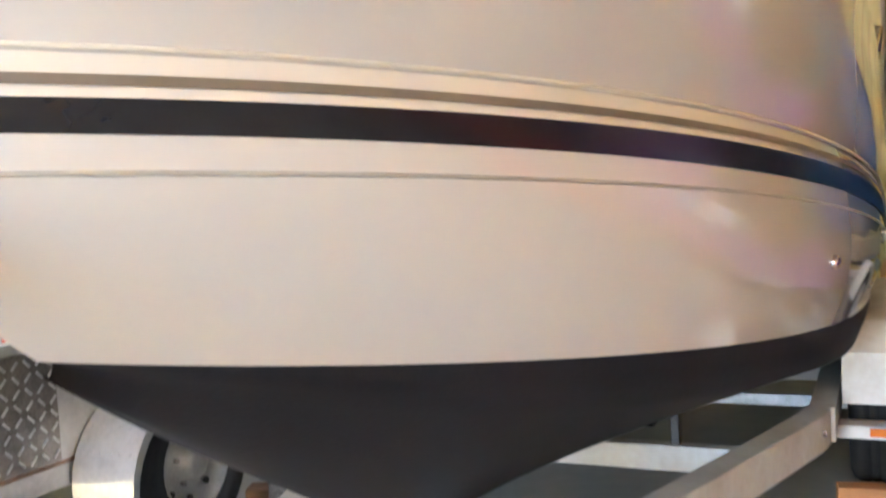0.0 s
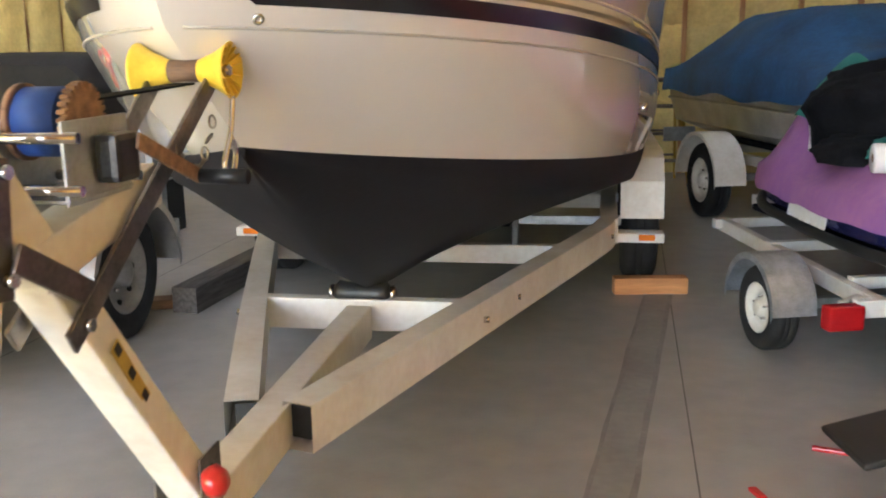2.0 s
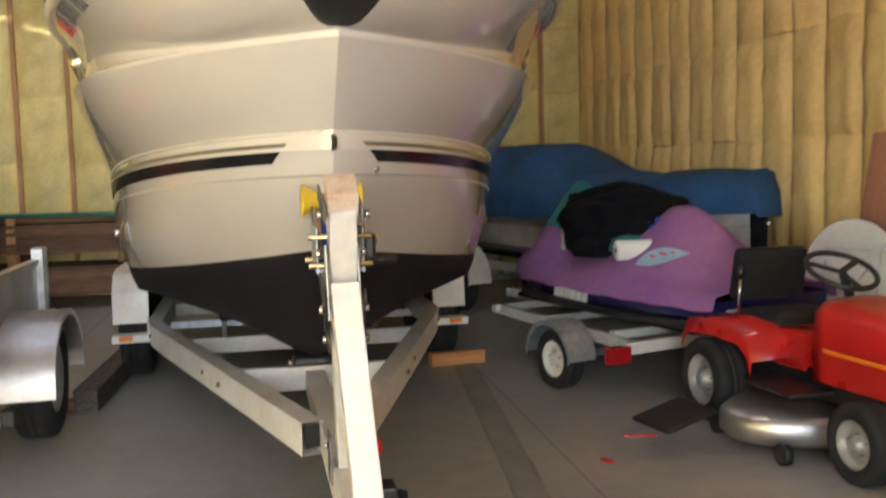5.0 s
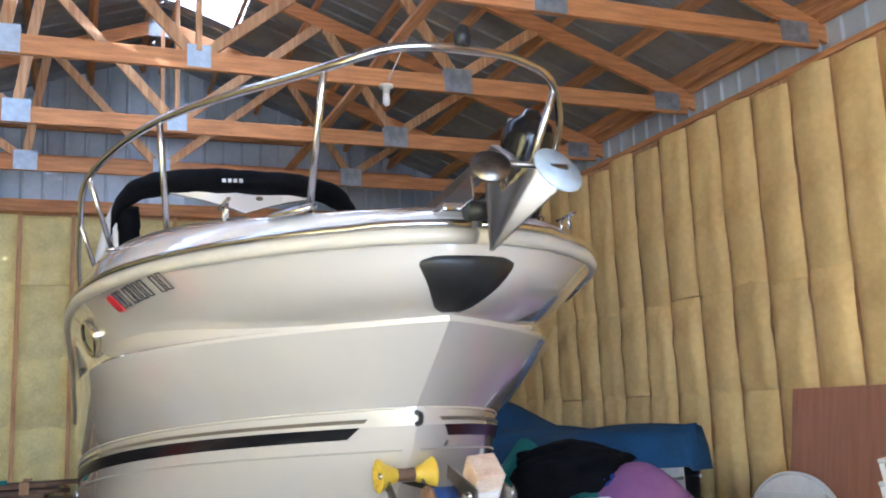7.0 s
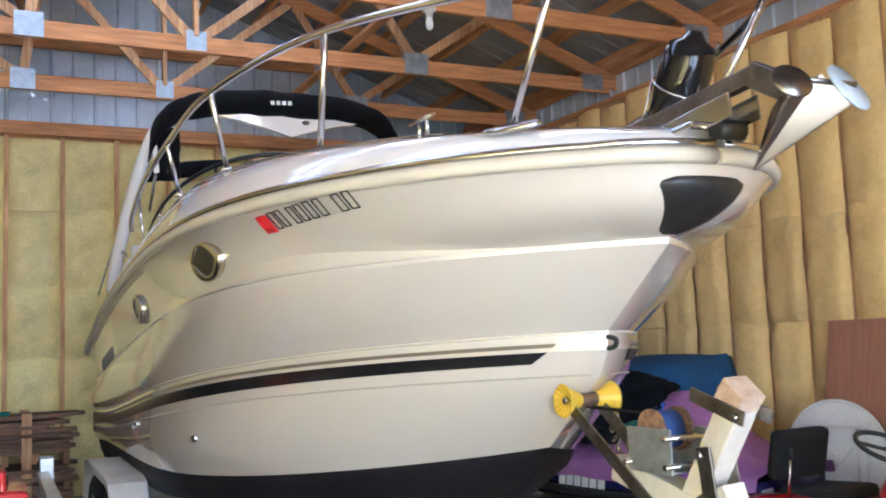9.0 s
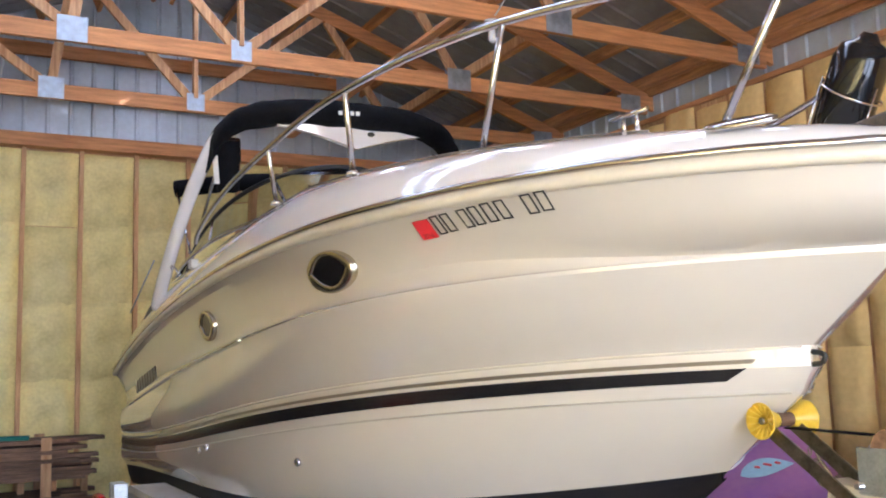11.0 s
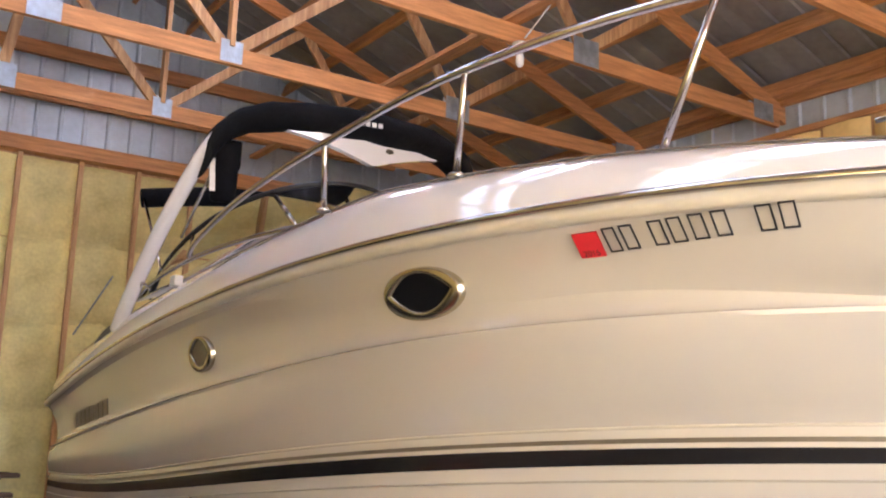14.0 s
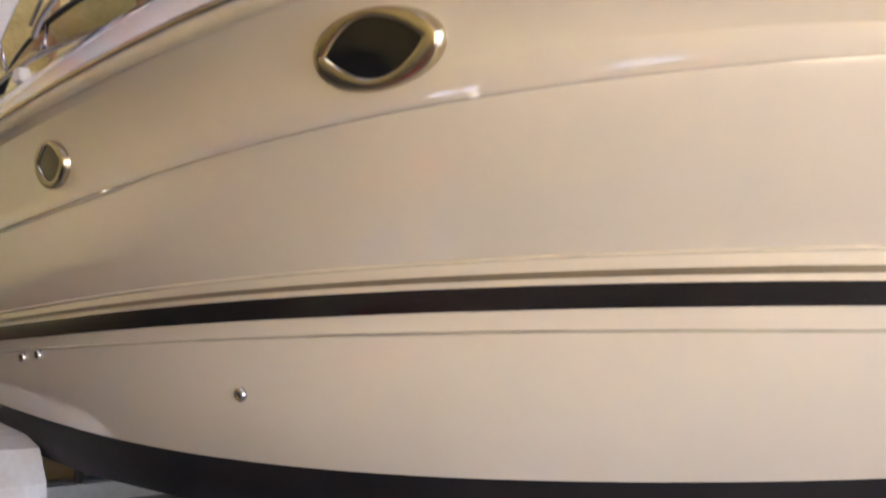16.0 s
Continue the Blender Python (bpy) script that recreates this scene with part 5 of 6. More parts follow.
part("rear_bar", beam(B(), (-0.80, -0.78, 0.315), (0.80, -0.78, 0.315), 0.05, 0.07, 0.004), WHITEP, pwc)
part("axle", beam(B(), (-0.88, -0.28, 0.20), (0.88, -0.28, 0.20), 0.045, 0.045), GALV, pwc)
part("tongue", beam(B(), (0, 0.95, 0.32), (0, 1.7, 0.33), 0.06, 0.07), WHITEP, pwc)
for yy in (-0.45, 0.3, 0.95):
    part("cross_member", beam(B(), (-0.62, yy, 0.33), (0.62, yy, 0.33), 0.05, 0.05), WHITEP, pwc)


def crumpled(name, m, size, material, label, category, seed, nu=36, nv=22, power=0.5):
    """A heap of cloth: a squashed, creased dome."""
    bm = B()
    rows = []
    for i in range(nv + 1):
        ph = math.pi / 2 * i / nv
        row = []
        for j in range(nu + 1):
            th = 2 * math.pi * (j % nu) / nu
            d = Vector((math.cos(th) * math.cos(ph), math.sin(th) * math.cos(ph), math.sin(ph)))
            r = 1 + 0.32 * noise.noise(d * 1.7 + Vector((seed, 0, 0))) + 0.20 * noise.noise(d * 4.0 + Vector((0, seed, 0))) + 0.10 * abs(noise.noise(d * 9.0 + Vector((0, 0, seed))))
            row.append((d.x * size[0] * r, d.y * size[1] * r, max(0, d.z) ** power * size[2] * (0.8 + 0.2 * r) if i else 0))
        rows.append(row)
    sheet(bm, rows)
    return solo(name, bm, material, label, category, m=m, weld=0.0005)


crumpled("jacket", PW @ pose(-0.10, 0.06, 0.80, 0, 0, 20), (0.33, 0.44, 0.45), CANVASK, "crumpled black jacket thrown over the purple watercraft cover", "jacket", 3.3)
crumpled("jacket_sleeve", PW @ pose(-0.33, -0.06, 0.78, 0, 0, 50), (0.12, 0.22, 0.14), CANVASK, "black jacket sleeve hanging onto the purple cover", "jacket", 8.1)
crumpled("white_rag", PW @ pose(-0.32, 0.30, 0.80, 0, 0, 0), (0.08, 0.14, 0.26), CLOTHW, "crumpled white cloth beside the black jacket", "cloth", 5.2)
crumpled("blue_rag", PW @ pose(-0.12, -0.30, 0.93, 0, 0, 0), (0.09, 0.08, 0.12), CLOTHB, "bright blue cloth lying on the purple cover", "cloth", 6.9)
crumpled("teal_rag", PW @ pose(-0.26, -0.22, 0.83, 0, 0, 0), (0.16, 0.10, 0.10), TEAL, "teal cloth lying on the purple cover", "cloth", 2.4)
towel = thing("paper_towel_roll", PW @ pose(-0.36, -0.38, 0.845, 0, 90, -20), "white paper towel roll lying on the purple cover", "paper towel")
part("roll", lathe(B(), [(0.02, -0.14), (0.062, -0.14), (0.065, -0.13), (0.065, 0.13), (0.062, 0.14), (0.02, 0.14)], None, 24), PAPER, towel)
part("core", lathe(B(), [(0.0, -0.1405), (0.02, -0.1405), (0.02, 0.1405), (0.0, 0.1405)], None, 16), OLDW, towel)

# ---- riding mower ----
MW = pose(1.55, 1.62, 0, 0, 0, 3)
mower = thing("riding_mower", MW, "red riding lawn mower with black seat and steering wheel", "lawn mower")
bm = B()
rows = []
for i in range(12):
    v = i / 11
    y = -0.02 - 0.74 * v
    w = 0.245 - 0.03 * v
    zt = 0.72 - 0.07 * v - 0.03 * max(0, v - 0.85) / 0.15
    rows.append([(-w, y, 0.34), (-w - 0.01, y, 0.52), (-w, y, zt - 0.05), (-w + 0.04, y, zt - 0.008), (-w * 0.5, y, zt + 0.012), (0, y, zt + 0.018), (w * 0.5, y, zt + 0.012), (w - 0.04, y, zt - 0.008), (w, y, zt - 0.05), (w + 0.01, y, 0.52), (w, y, 0.34)])
sheet(bm, rows)
sheet(bm, [rows[0], [(p[0], p[1], 0.34) for p in rows[0]]])
hood = part("hood", bm, RED, mower, "glossy red hood", weld=0.0005)
part("grille", box(B(), (0.42, 0.03, 0.34), (0, -0.775, 0.46), (4, 0, 0), 0.02), BLACKP, mower)
for k in range(5):
    part("grille_bar", box(B(), (0.38, 0.012, 0.012), (0, -0.797, 0.36 + 0.035 * k), (4, 0, 0)), DSTEEL, mower)
for sx in (-1, 1):
    part("headlamp", box(B(), (0.15, 0.02, 0.07), (sx * 0.105, -0.79, 0.575), (4, 0, 0), 0.012), GALV, mower)
    part("hood_stripe", box(B(), (0.004, 0.6, 0.02), (sx * 0.259, -0.4, 0.50), (0, 0, 0)), ORANGE, mower)
    wheel(mower, pose(sx * 0.40, 0.62, 0.225, 0, 0, 0 if sx > 0 else 180), 0.225, 0.19, RIM, 0)
    wheel(mower, pose(sx * 0.36, -0.52, 0.18, 0, 0, 0 if sx > 0 else 180), 0.18, 0.14, RIM, 0)
    bm = B()
    prof = [(0.24, 0.40), (0.27, 0.50), (0.36, 0.555), (0.62, 0.565), (0.86, 0.54), (0.93, 0.44)]
    sheet(bm, [[(sx * 0.20, y, z) for y, z in prof], [(sx * 0.42, y, z - 0.015) for y, z in prof]])
    sheet(bm, [[(sx * 0.42, y, z - 0.015) for y, z in prof], [(sx * 0.425, y, z - 0.10) for y, z in prof]])
    part("rear_fender", bm, RED, mower, weld=0.0005)
    part("foot_board", box(B(), (0.24, 0.40, 0.02), (sx * 0.34, 0.06, 0.30), (0, 0, 0), 0.006), BLACKP, mower)
part("chassis", box(B(), (0.36, 1.40, 0.14), (0, 0.05, 0.30), (0, 0, 0), 0.01), BLACKP, mower)
part("tunnel", box(B(), (0.40, 0.60, 0.20), (0, 0.42, 0.44), (0, 0, 0), 0.03), RED, mower)
bm = B()
lathe(bm, [(0.0, 0.06), (0.44, 0.06), (0.47, 0.09), (0.47, 0.17), (0.44, 0.20), (0.0, 0.20)], pose(-0.12, 0.10, 0) @ Matrix.Diagonal((1.12, 0.72, 1, 1)), 36)
part("cutting_deck", bm, ALU, mower, "scuffed grey cutting deck")
part("discharge_chute", box(B(), (0.30, 0.30, 0.024), (-0.86, 0.22, 0.165), (0, -14, 8), 0.012), BLACKP, mower)
for xx, yy in ((-0.52, -0.18), (-0.52, 0.38)):
    part("gauge_wheel", tube(B(), [(xx - 0.02, yy, 0.05), (xx + 0.02, yy, 0.05)], 0.05, 16), BLACKP, mower)
seat = part("seat", box(B(), (0.42, 0.38, 0.09), (0, 0.52, 0.56), (-4, 0, 0), 0.035), TARPK, mower, "black vinyl seat")
part("backrest", box(B(), (0.44, 0.09, 0.30), (0, 0.72, 0.77), (12, 0, 0), 0.04), TARPK, mower, "black vinyl backrest")
part("seat_spring", box(B(), (0.2, 0.2, 0.08), (0, 0.55, 0.50), (0, 0, 0)), BLACKP, mower)
part("steering_column", tube(B(), [(0, -0.02, 0.60), (0, 0.10, 0.83)], 0.022, 10), BLACKP, mower)
sw = Matrix.Translation((0, 0.11, 0.845)) @ pose(0, 0, 0, 26, 0, 0)
stw = part("steering_wheel", tube(B(), [(0.17 * math.cos(2 * math.pi * k / 32), 0.17 * math.sin(2 * math.pi * k / 32), 0) for k in range(32)], 0.014, 8, closed=True), BLACKP, mower, m=sw)
for k in range(3):
    t = 2 * math.pi * k / 3 + 0.5
    part("spoke", beam(B(), (0, 0, -0.01), (0.165 * math.cos(t), 0.165 * math.sin(t), 0), 0.03, 0.01), BLACKP, stw)
part("lever", tube(B(), [(-0.30, 0.55, 0.55), (-0.32, 0.50, 0.78)], 0.008, 6), STEEL, mower)
part("lever_grip", tube(B(), [(-0.32, 0.50, 0.78), (-0.323, 0.49, 0.84)], 0.014, 8), BLACKP, mower)

# ---- along the long wall ----
sheet_m = Matrix.Translation((2.50, 2.66, 0)) @ pose(0, 0, 0, 0, 9, -3)
ply = solo("plywood_sheet", box(B(), (0.018, 1.04, 1.58), (0, 0, 0.79), (0, 0, 0), 0.001), PLY, "reddish plywood sheet leaning on the foam wall", "plywood", "leaning sheets", m=sheet_m)
solo("plywood_sheet", box(B(), (0.018, 1.10, 1.52), (0, 0, 0.76), (0, 0, 0), 0.001), PINEZ, "pale plywood sheet leaning behind another on the foam wall", "plywood", "leaning sheets", m=Matrix.Translation((2.535, 2.60, 0)) @ pose(0, 0, 0, 0, 9.5, -2))
crate = solo("storage_crate", box(B(), (0.34, 0.70, 0.30), (0, 0, 0.15), (0, 0, 0), 0.015), BLACKP, "low black plastic crate on the floor by the wall", "crate", m=pose(2.36, 2.74, 0))
tb = thing("round_table", Matrix.Translation((2.32, 2.80, 0.30)) @ pose(0, 0, 0, 0, 6, 16), "white round resin folding tabletop stood on edge against plywood", "table")
part("tabletop", lathe(B(), [(0.0, -0.012), (0.345, -0.012), (0.36, -0.004), (0.36, 0.008), (0.345, 0.014), (0.0, 0.014)], Matrix.Translation((0, 0, 0.36)) @ pose(0, 0, 0, 0, 90, 0), 40), WHITEPL, tb)
part("rim", tube(B(), [(-0.006, 0.350 * math.cos(2 * math.pi * k / 40), 0.36 + 0.350 * math.sin(2 * math.pi * k / 40)) for k in range(40)], 0.014, 6, closed=True), WHITEPL, tb)
for a, b in (((-0.03, -0.25, 0.56), (-0.03, 0.25, 0.56)), ((-0.03, -0.20, 0.56), (-0.03, -0.20, 0.11)), ((-0.03, 0.20, 0.56), (-0.03, 0.20, 0.11)), ((-0.03, -0.20, 0.52), (-0.03, 0.02, 0.26)), ((-0.03, 0.20, 0.52), (-0.03, -0.02, 0.26))):
    part("folded_leg", beam(B(), a, b, 0.05, 0.03, 0.006, up=(1, 0, 0)), WHITEPL, tb)


def resin_chair(m):
    """A stacked white resin garden chair with a slatted back."""
    c = thing("garden_chair", m, "white resin garden chair with slatted back in a stack", "chair", "stacked garden chairs")
    part("seat", box(B(), (0.44, 0.42, 0.025), (0, 0, 0.42), (3, 0, 0), 0.01), WHITEPL, c)
    for sx in (-1, 1):
        for sy in (-1, 1):
            part("leg", beam(B(), (sx * 0.24, sy * 0.23, 0), (sx * 0.20, sy * 0.19, 0.42), 0.045, 0.04, 0.008), WHITEPL, c)
        part("armrest", beam(B(), (sx * 0.24, -0.20, 0.63), (sx * 0.22, 0.24, 0.66), 0.05, 0.025, 0.008), WHITEPL, c)
        part("arm_post", beam(B(), (sx * 0.215, -0.19, 0.43), (sx * 0.24, -0.20, 0.62), 0.04, 0.03, 0.006), WHITEPL, c)
        part("back_post", beam(B(), (sx * 0.19, 0.20, 0.42), (sx * 0.17, 0.30, 0.86), 0.04, 0.03, 0.008), WHITEPL, c)
    for k in range(5):
        part("back_slat", box(B(), (0.33, 0.016, 0.045), (0, 0.215 + 0.022 * k, 0.50 + 0.085 * k), (-12, 0, 0), 0.006), WHITEPL, c)
    return c


ch = resin_chair(pose(2.36, 1.66, 0.0, 0, 0, -68))
for k in range(1, 5):
    copy_thing(ch, pose(2.36 + 0.012 * k, 1.66, 0.125 * k, 0, 0, -68))

# ---- stepladder by the end wall ----
lad = thing("stepladder", pose(0.41, 8.30, 0, 0, 0, 8), "yellow fibreglass stepladder standing open by the end wall", "ladder")
for sx in (-1, 1):
    part("front_rail", beam(B(), (sx * 0.22, -0.32, 0), (sx * 0.13, 0, 0.99), 0.03, 0.06, 0.004), YLAD, lad)
    part("rear_rail", beam(B(), (sx * 0.22, 0.34, 0), (sx * 0.13, 0.05, 0.97), 0.025, 0.04, 0.004), YLAD, lad)
    part("foot", box(B(), (0.05, 0.08, 0.03), (sx * 0.22, -0.32, 0.015), (0, 0, 0), 0.006), BLACKP, lad)
part("top_cap", box(B(), (0.34, 0.20, 0.04), (0, 0.02, 1.0), (0, 0, 0), 0.01), DSTEEL, lad)
for k in range(1, 4):
    part("step", box(B(), (0.40 - 0.05 * k, 0.08, 0.025), (0, -0.32 + 0.08 * k, 0.25 * k), (0, 0, 0), 0.004), DSTEEL, lad)
    part("rear_brace", beam(B(), (-0.2 + 0.02 * k, 0.34 - 0.075 * k, 0.25 * k), (0.2 - 0.02 * k, 0.34 - 0.075 * k, 0.25 * k), 0.02, 0.02), DSTEEL, lad)

# ---- aluminium utility trailer with a covered load ----
ut = thing("utility_trailer", pose(-3.45, 2.0, 0), "aluminium utility trailer with tread plate fenders beside the boat", "trailer")
part("bed", box(B(), (1.70, 3.30, 0.06), (0, 0.0, 0.46), (0, 0, 0), 0.004), OLDW, ut)
for sx in (-1, 1):
    part("side_panel", box(B(), (0.03, 3.30, 0.42), (sx * 0.84, 0.0, 0.66), (0, 0, 0), 0.006), ALU, ut, "smooth aluminium side panel")
    part("top_rail", box(B(), (0.06, 3.34, 0.035), (sx * 0.84, 0.0, 0.885), (0, 0, 0), 0.006), ALU, ut)
    part("lower_rail", box(B(), (0.06, 3.30, 0.10), (sx * 0.82, 0.0, 0.40), (0, 0, 0), 0.006), ALU, ut)
    bm = B()
    prof = [(0.93 + 0.43 * math.cos(t), 0.34 + 0.345 * math.sin(t)) for t in [math.pi * k / 16 for k in range(17)]]
    prof = [(0.93 + 0.43, 0.30)] + prof + [(0.93 - 0.43, 0.29)]
    sheet(bm, [[(sx * 0.86, y, z) for y, z in prof], [(sx * 1.15, y, z) for y, z in prof]])
    sheet(bm, [[(sx * 1.15, y, z) for y, z in prof], [(sx * 1.15, 0.93 + (y - 0.93) * 0.94, z - 0.03) for y, z in prof]], smooth=False)
    fe = part("fender", bm, ALU, ut, "bright tread plate fender")
    lug = mesh(box(B(), (0.006, 0.020, 0.003)), "tread_lug", ALU)
    for q in range(10):
        for w in range(6):
            t = math.pi * (0.12 + 0.76 * q / 9)
            part("tread_lug", lug, ALU, fe, m=Matrix.Translation((sx * (0.89 + 0.045 * w), 0.93 + 0.432 * math.cos(t), 0.34 + 0.347 * math.sin(t))) @ pose(0, 0, 0, math.degrees(t) - 90, 0, 0) @ pose(0, 0, 0, 0, 0, 45 if (q + w) % 2 else -45))
    wheel(ut, pose(sx * 0.985, 0.93, 0.325, 0, 0, 0 if sx > 0 else 180), 0.325, 0.20)
    for dy in (0, 0.085):
        part("gate_post", box(B(), (0.07, 0.06, 0.62), (sx * 0.86, 1.66 + dy, 0.66), (0, 0, 0), 0.006), GALV, ut)
    part("rear_lamp", box(B(), (0.10, 0.05, 0.08), (sx * 0.92, 1.72, 0.40), (0, 0, 0), 0.008), GALV, ut)
    part("fender_bracket", box(B(), (0.06, 0.10, 0.08), (sx * 0.93, 0.50, 0.22), (0, 0, 0), 0.006), BLACKP, ut)
part("axle", beam(B(), (-0.95, 0.95, 0.33), (0.95, 0.95, 0.33), 0.06, 0.06), BLACKP, ut)
part("tongue", beam(B(), (0, -1.6, 0.42), (0, -2.6, 0.42), 0.08, 0.08), ALU, ut)
part("jockey_stand", tube(B(), [(0, -2.5, 0), (0, -2.5, 0.44)], 0.025, 10), GALV, ut)
# tread plate toolbox panel at the front of the side
tp = part("tread_panel", box(B(), (0.012, 1.1, 0.40), (0.872, -0.10, 0.66), (0, 0, 0), 0.002), DSTEEL, ut, "tread plate side panel")
lug = mesh(box(B(), (0.004, 0.036, 0.009)), "tread_lug", ALU)
for q in range(22):
    for w in range(8):
        part("tread_lug", lug, ALU, tp, m=pose(0.8795, -0.62 + 0.05 * q, 0.49 + 0.048 * w, 45 if (q + w) % 2 else -45, 0, 0))
# covered load
bm = B()
rows = []
for i in range(16):
    v = i / 15
    row = []
    for j in range(17):
        u = j / 16
        a = math.pi * u
        sx = -math.copysign(abs(math.cos(a)) ** 0.22, math.cos(a))
        sz = abs(math.sin(a)) ** 0.22
        row.append((0.68 * sx + 0.015 * noise.noise((u * 6, v * 5, 3)), -0.02 + 1.25 * v + 0.02 * noise.noise((u * 5, v * 3, 7)), 1.34 * sz * (1 - 0.05 * abs(2 * v - 1) ** 6) + 0.02 * noise.noise((u * 7, v * 6, 1))))
    rows.append(row)
sheet(bm, rows)
for q in (0, -1):
    sheet(bm, [rows[q], [(p[0] * 0.02, p[1], p[2] * 0.02) for p in rows[q]]])
load = thing("covered_load", pose(-4.02, 4.45, 0), "boxy load under a black tarpaulin standing on the floor", "tarpaulin")
part("tarpaulin", bm, TARPK, load)
part("tie_cord", tube(B(), [(0.70 * math.cos(t) if abs(math.cos(t)) < 0.7 else math.copysign(0.70, math.cos(t)), 0.60 + 0.66 * math.sin(t), 0.42) for t in [2 * math.pi * k / 32 for k in range(32)]], 0.008, 6, closed=True), CLOTHW, load)
jb = thing("fuel_can", pose(-2.82, 2.72, 0.49), "red plastic fuel can standing on the utility trailer bed", "fuel can")
part("body", box(B(), (0.22, 0.40, 0.46), (0, 0, 0.23), (0, 0, 0), 0.04), RED, jb)
part("handle", tube(B(), smooth_line([(0, -0.12, 0.45), (0, -0.09, 0.52), (0, 0.07, 0.52), (0, 0.10, 0.45)]), 0.018, 8), RED, jb)
part("cap", lathe(B(), [(0.03, 0.45), (0.03, 0.49), (0.0, 0.495)], pose(0, 0.15, 0), 12), BLACKP, jb)

TARRED = mat("tarred_timber", (0.035, 0.03, 0.028), 0.7, var=0.4, scale=5, colour2=(0.12, 0.11, 0.10), stretch=(10, 1, 10), bump=0.2, bscale=30)
# timber on the floor beside it
solo("timber_beam", box(B(), (0.14, 1.55, 0.14), (0, 0, 0.07), (0, 0, 0), 0.006), TARRED, "long dark timber beam lying on the concrete floor", "timber", m=pose(-2.26, 4.15, 0, 0, 0, -4))
solo("timber_offcut", box(B(), (0.20, 0.12, 0.05), (0, 0, 0.025), (0, 0, 0), 0.006), OLDW, "short timber offcut lying on the concrete floor", "timber", m=pose(-2.46, 3.50, 0, 0, 0, 20))

# ---- lumber rack by the end wall ----
rack = thing("lumber_rack", pose(-3.75, 8.35, 0), "timber rack by the end wall holding lumber", "rack")
for xx in (-1.2, 0.0, 1.2):
    for yy in (-0.35, 0.4):
        part("post", box(B(), (0.09, 0.04, 0.98), (xx, yy, 0.49)), PINEZ, rack)
    for zz in (0.10, 0.55):
        part("bearer", box(B(), (0.04, 0.86, 0.09), (xx + 0.066, 0.02, zz)), PINEY, rack)
board = [mesh(box(B(), (2.7 + 0.15 * k, 0.14, 0.036), (0, 0, 0), (0, 0, 0), 0.002), "board", OLDW) for k in range(3)]
rows_n = 0
for zz0, layers in ((0.163, 8), (0.613, 8)):
    for k in range(layers):
        for q in range(5):
            ob = new("lumber_board", board[(k + q) % 3])
            ob.matrix_world = pose(-3.72 + random.uniform(-0.2, 0.2), 8.05 + 0.145 * q, zz0 + 0.0385 * k, 0, 0, random.uniform(-0.6, 0.6))
            tagged(ob, "rough brown board stacked on the lumber rack", "board", "stacked boards")
for k in range(4):
    ob = new("lumber_board", board[k % 3])
    ob.matrix_world = pose(-3.7 + 0.1 * k, 8.08 + 0.15 * k, 0.94, 0, 0, random.uniform(-2, 2))
    tagged(ob, "rough brown board stacked on the lumber rack", "board", "stacked boards")
solo("green_hose", tube(B(), smooth_line([(-5.0, 7.95, 0.99), (-4.2, 7.92, 1.0), (-3.4, 7.96, 1.0), (-2.7, 7.94, 0.99)]), 0.022, 8), TEAL, "green pipe lying on the stacked lumber", "pipe")
bench = thing("work_bench", pose(-2.45, 8.62, 0), "small rough timber bench by the end wall", "bench")
part("top", box(B(), (0.66, 0.5, 0.04), (0, 0, 0.75), (0, 0, 0), 0.004), OLDW, bench)
part("shelf", box(B(), (0.6, 0.44, 0.03), (0, 0, 0.40), (0, 0, 0), 0.004), OLDW, bench)
for sx in (-1, 1):
    for sy in (-1, 1):
        part("leg", box(B(), (0.06, 0.06, 0.73), (sx * 0.28, sy * 0.2, 0.365)), PINEZ, bench)
fr = thing("wall_frame", pose(-5.24, 9.02, 1.25), "grey wooden picture frame hung on the foam end wall", "frame")
for sx in (-1, 1):
    part("stile", box(B(), (0.035, 0.03, 0.36), (sx * 0.14, 0, 0.18), (0, 0, 0), 0.004), GALV, fr)
    part("rail", box(B(), (0.245, 0.03, 0.035), (0, 0, 0.18 + sx * 0.1625), (0, 0, 0), 0.004), GALV, fr)
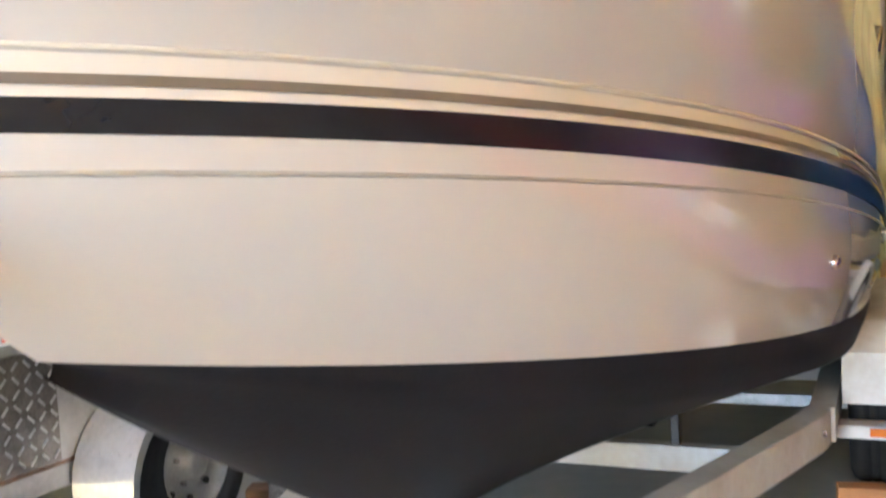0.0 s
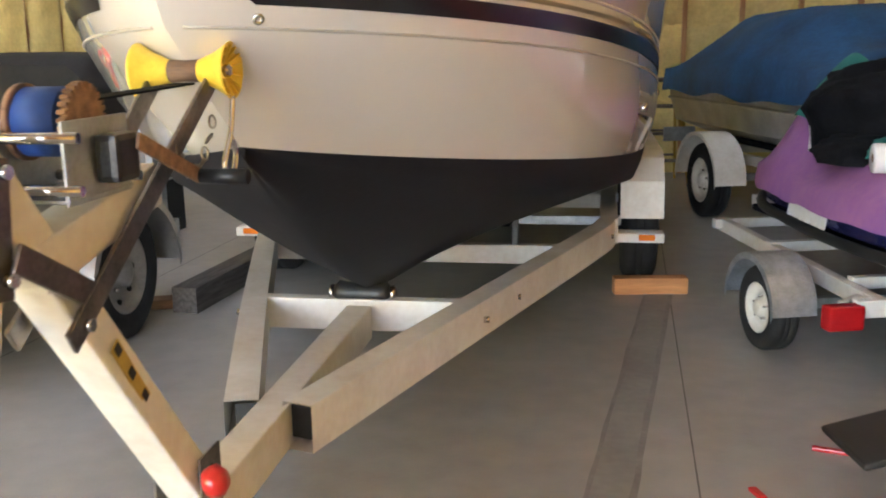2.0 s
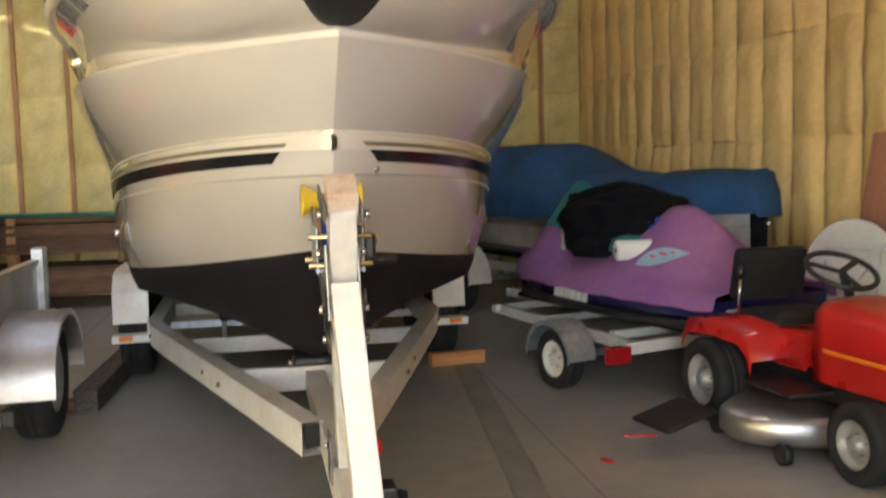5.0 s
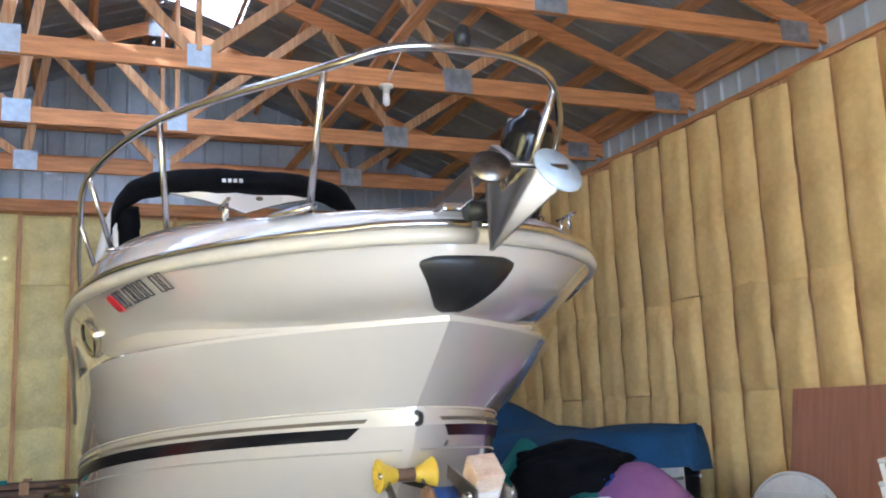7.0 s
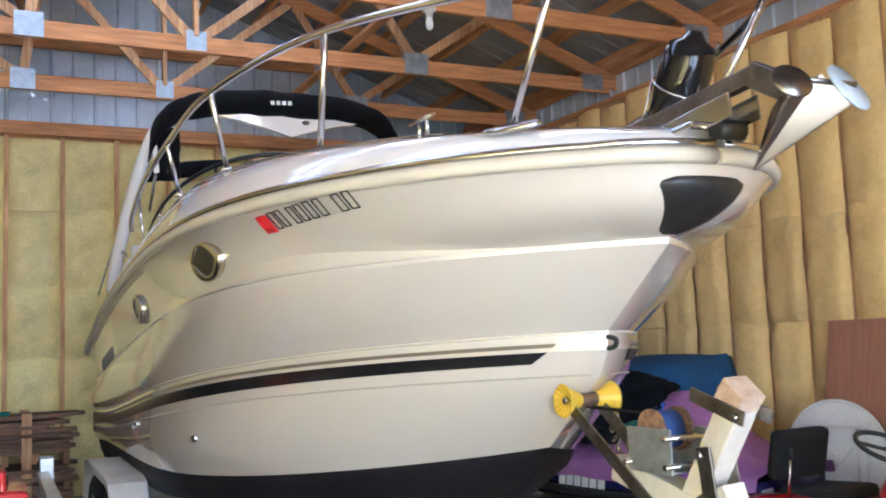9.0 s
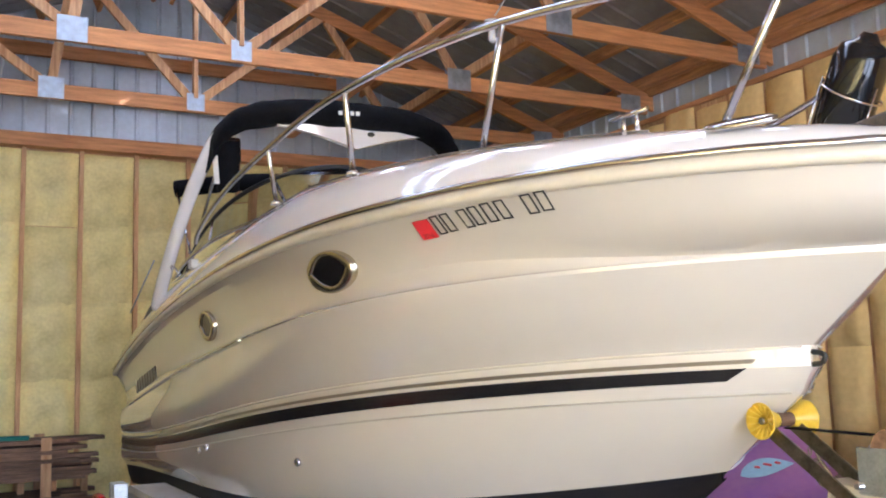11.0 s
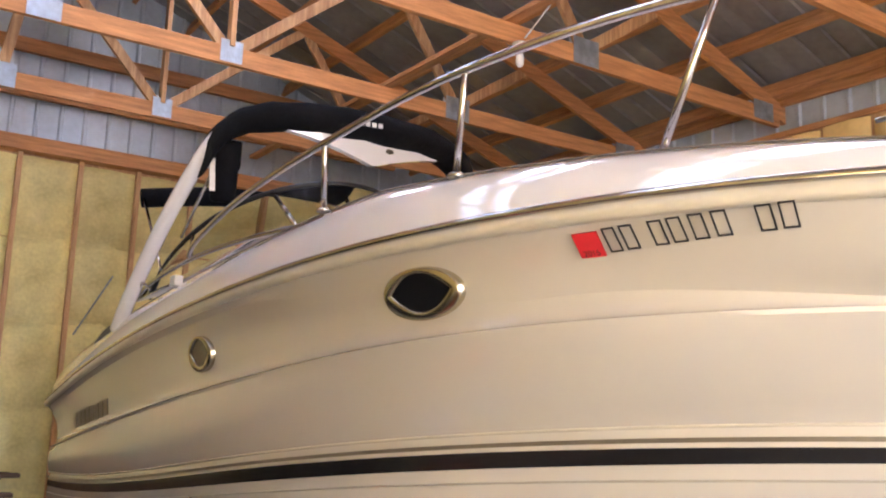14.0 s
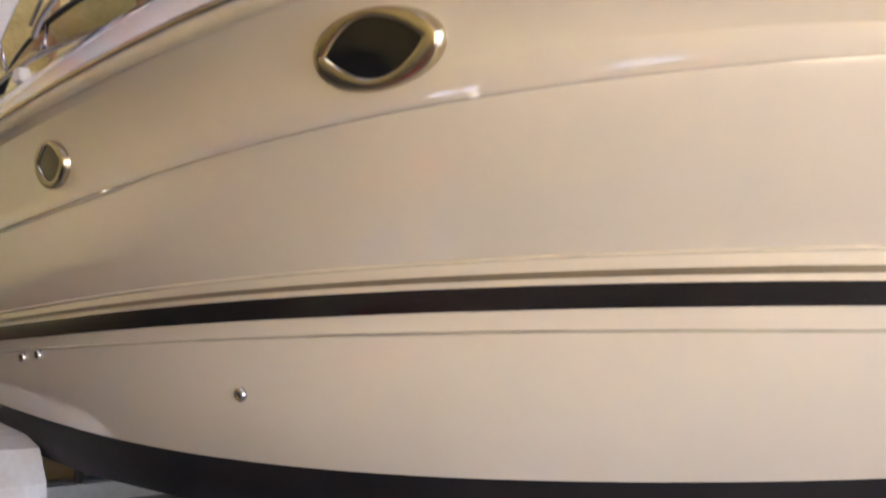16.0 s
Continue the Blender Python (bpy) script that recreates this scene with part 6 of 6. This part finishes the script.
part("panel", box(B(), (0.25, 0.012, 0.30), (0, 0.008, 0.18)), ALU, fr)

# ---- overhead ----
lampb = thing("bulb_lamp", pose(0.10, 4.30, 4.03), "white bulb in a white holder under the truss", "lamp")
part("holder", lathe(B(), [(0.055, 0.0), (0.055, -0.02), (0.03, -0.03), (0.026, -0.075), (0.0, -0.075)][::-1], None, 16), WHITEPL, lampb)
part("bulb", lathe(B(), [(0.022, -0.072), (0.026, -0.09), (0.030, -0.12), (0.027, -0.15), (0.014, -0.168), (0.0, -0.17)][::-1], None, 16), BULB, lampb)
solo("roof_cord", tube(B(), smooth_line([(0.10, 4.25, 4.05), (0.25, 3.6, 4.55), (0.05, 2.74, 4.20), (0.30, 2.0, 4.7), (0.1, 1.14, 4.2)]), 0.006, 6), CLOTHW, "white lamp cord strung between the roof trusses", "cord")
solo("lateral_brace", box(B(), (0.085, 14.2, 0.036), (0.03, 1.6, ZP + 0.271), (0, 0, 0), 0.003), PINEY, "pale pine lateral brace lying on the truss ties", "brace", kind="structure")

# small red scraps on the floor
for xx, yy, aa, ll in ((0.285, 1.68, 20, 0.07), (0.60, 2.02, 75, 0.17), (0.52, 3.35, 10, 0.04)):
    solo("plastic_scrap", box(B(), (0.025, ll, 0.012), (0, 0, 0.006), (0, 0, 0), 0.003), RED, "small red plastic scrap on the concrete floor", "scrap", "floor scraps", m=pose(xx, yy, 0, 0, 0, aa))

# ---- foam cells on the walls, last ----
foam_wall(wall_east, (XE, YN, 0), (0, -1, 0), -90, YN - YS, 0.434, ROWS_E, 0.066, 0.05, 0.0, PINEZ, FOAM)
foam_wall(wall_north, (XW, YN, 0), (1, 0, 0), 0, XE - XW, 0.56, ((0.0, 0.74), (0.74, 1.51), (1.51, 2.29), (2.29, 3.09), (3.09, ZP)), 0.035, 0.045, 0.07, PINEZ, FOAMN)
foam_wall(wall_west, (XW, YS, 0), (0, 1, 0), 90, YN - YS, 0.6, ((0.0, 1.3), (1.3, 2.6), (2.6, ZP)), 0.06, 0.05, 0.0, PINEZ, FOAMN)
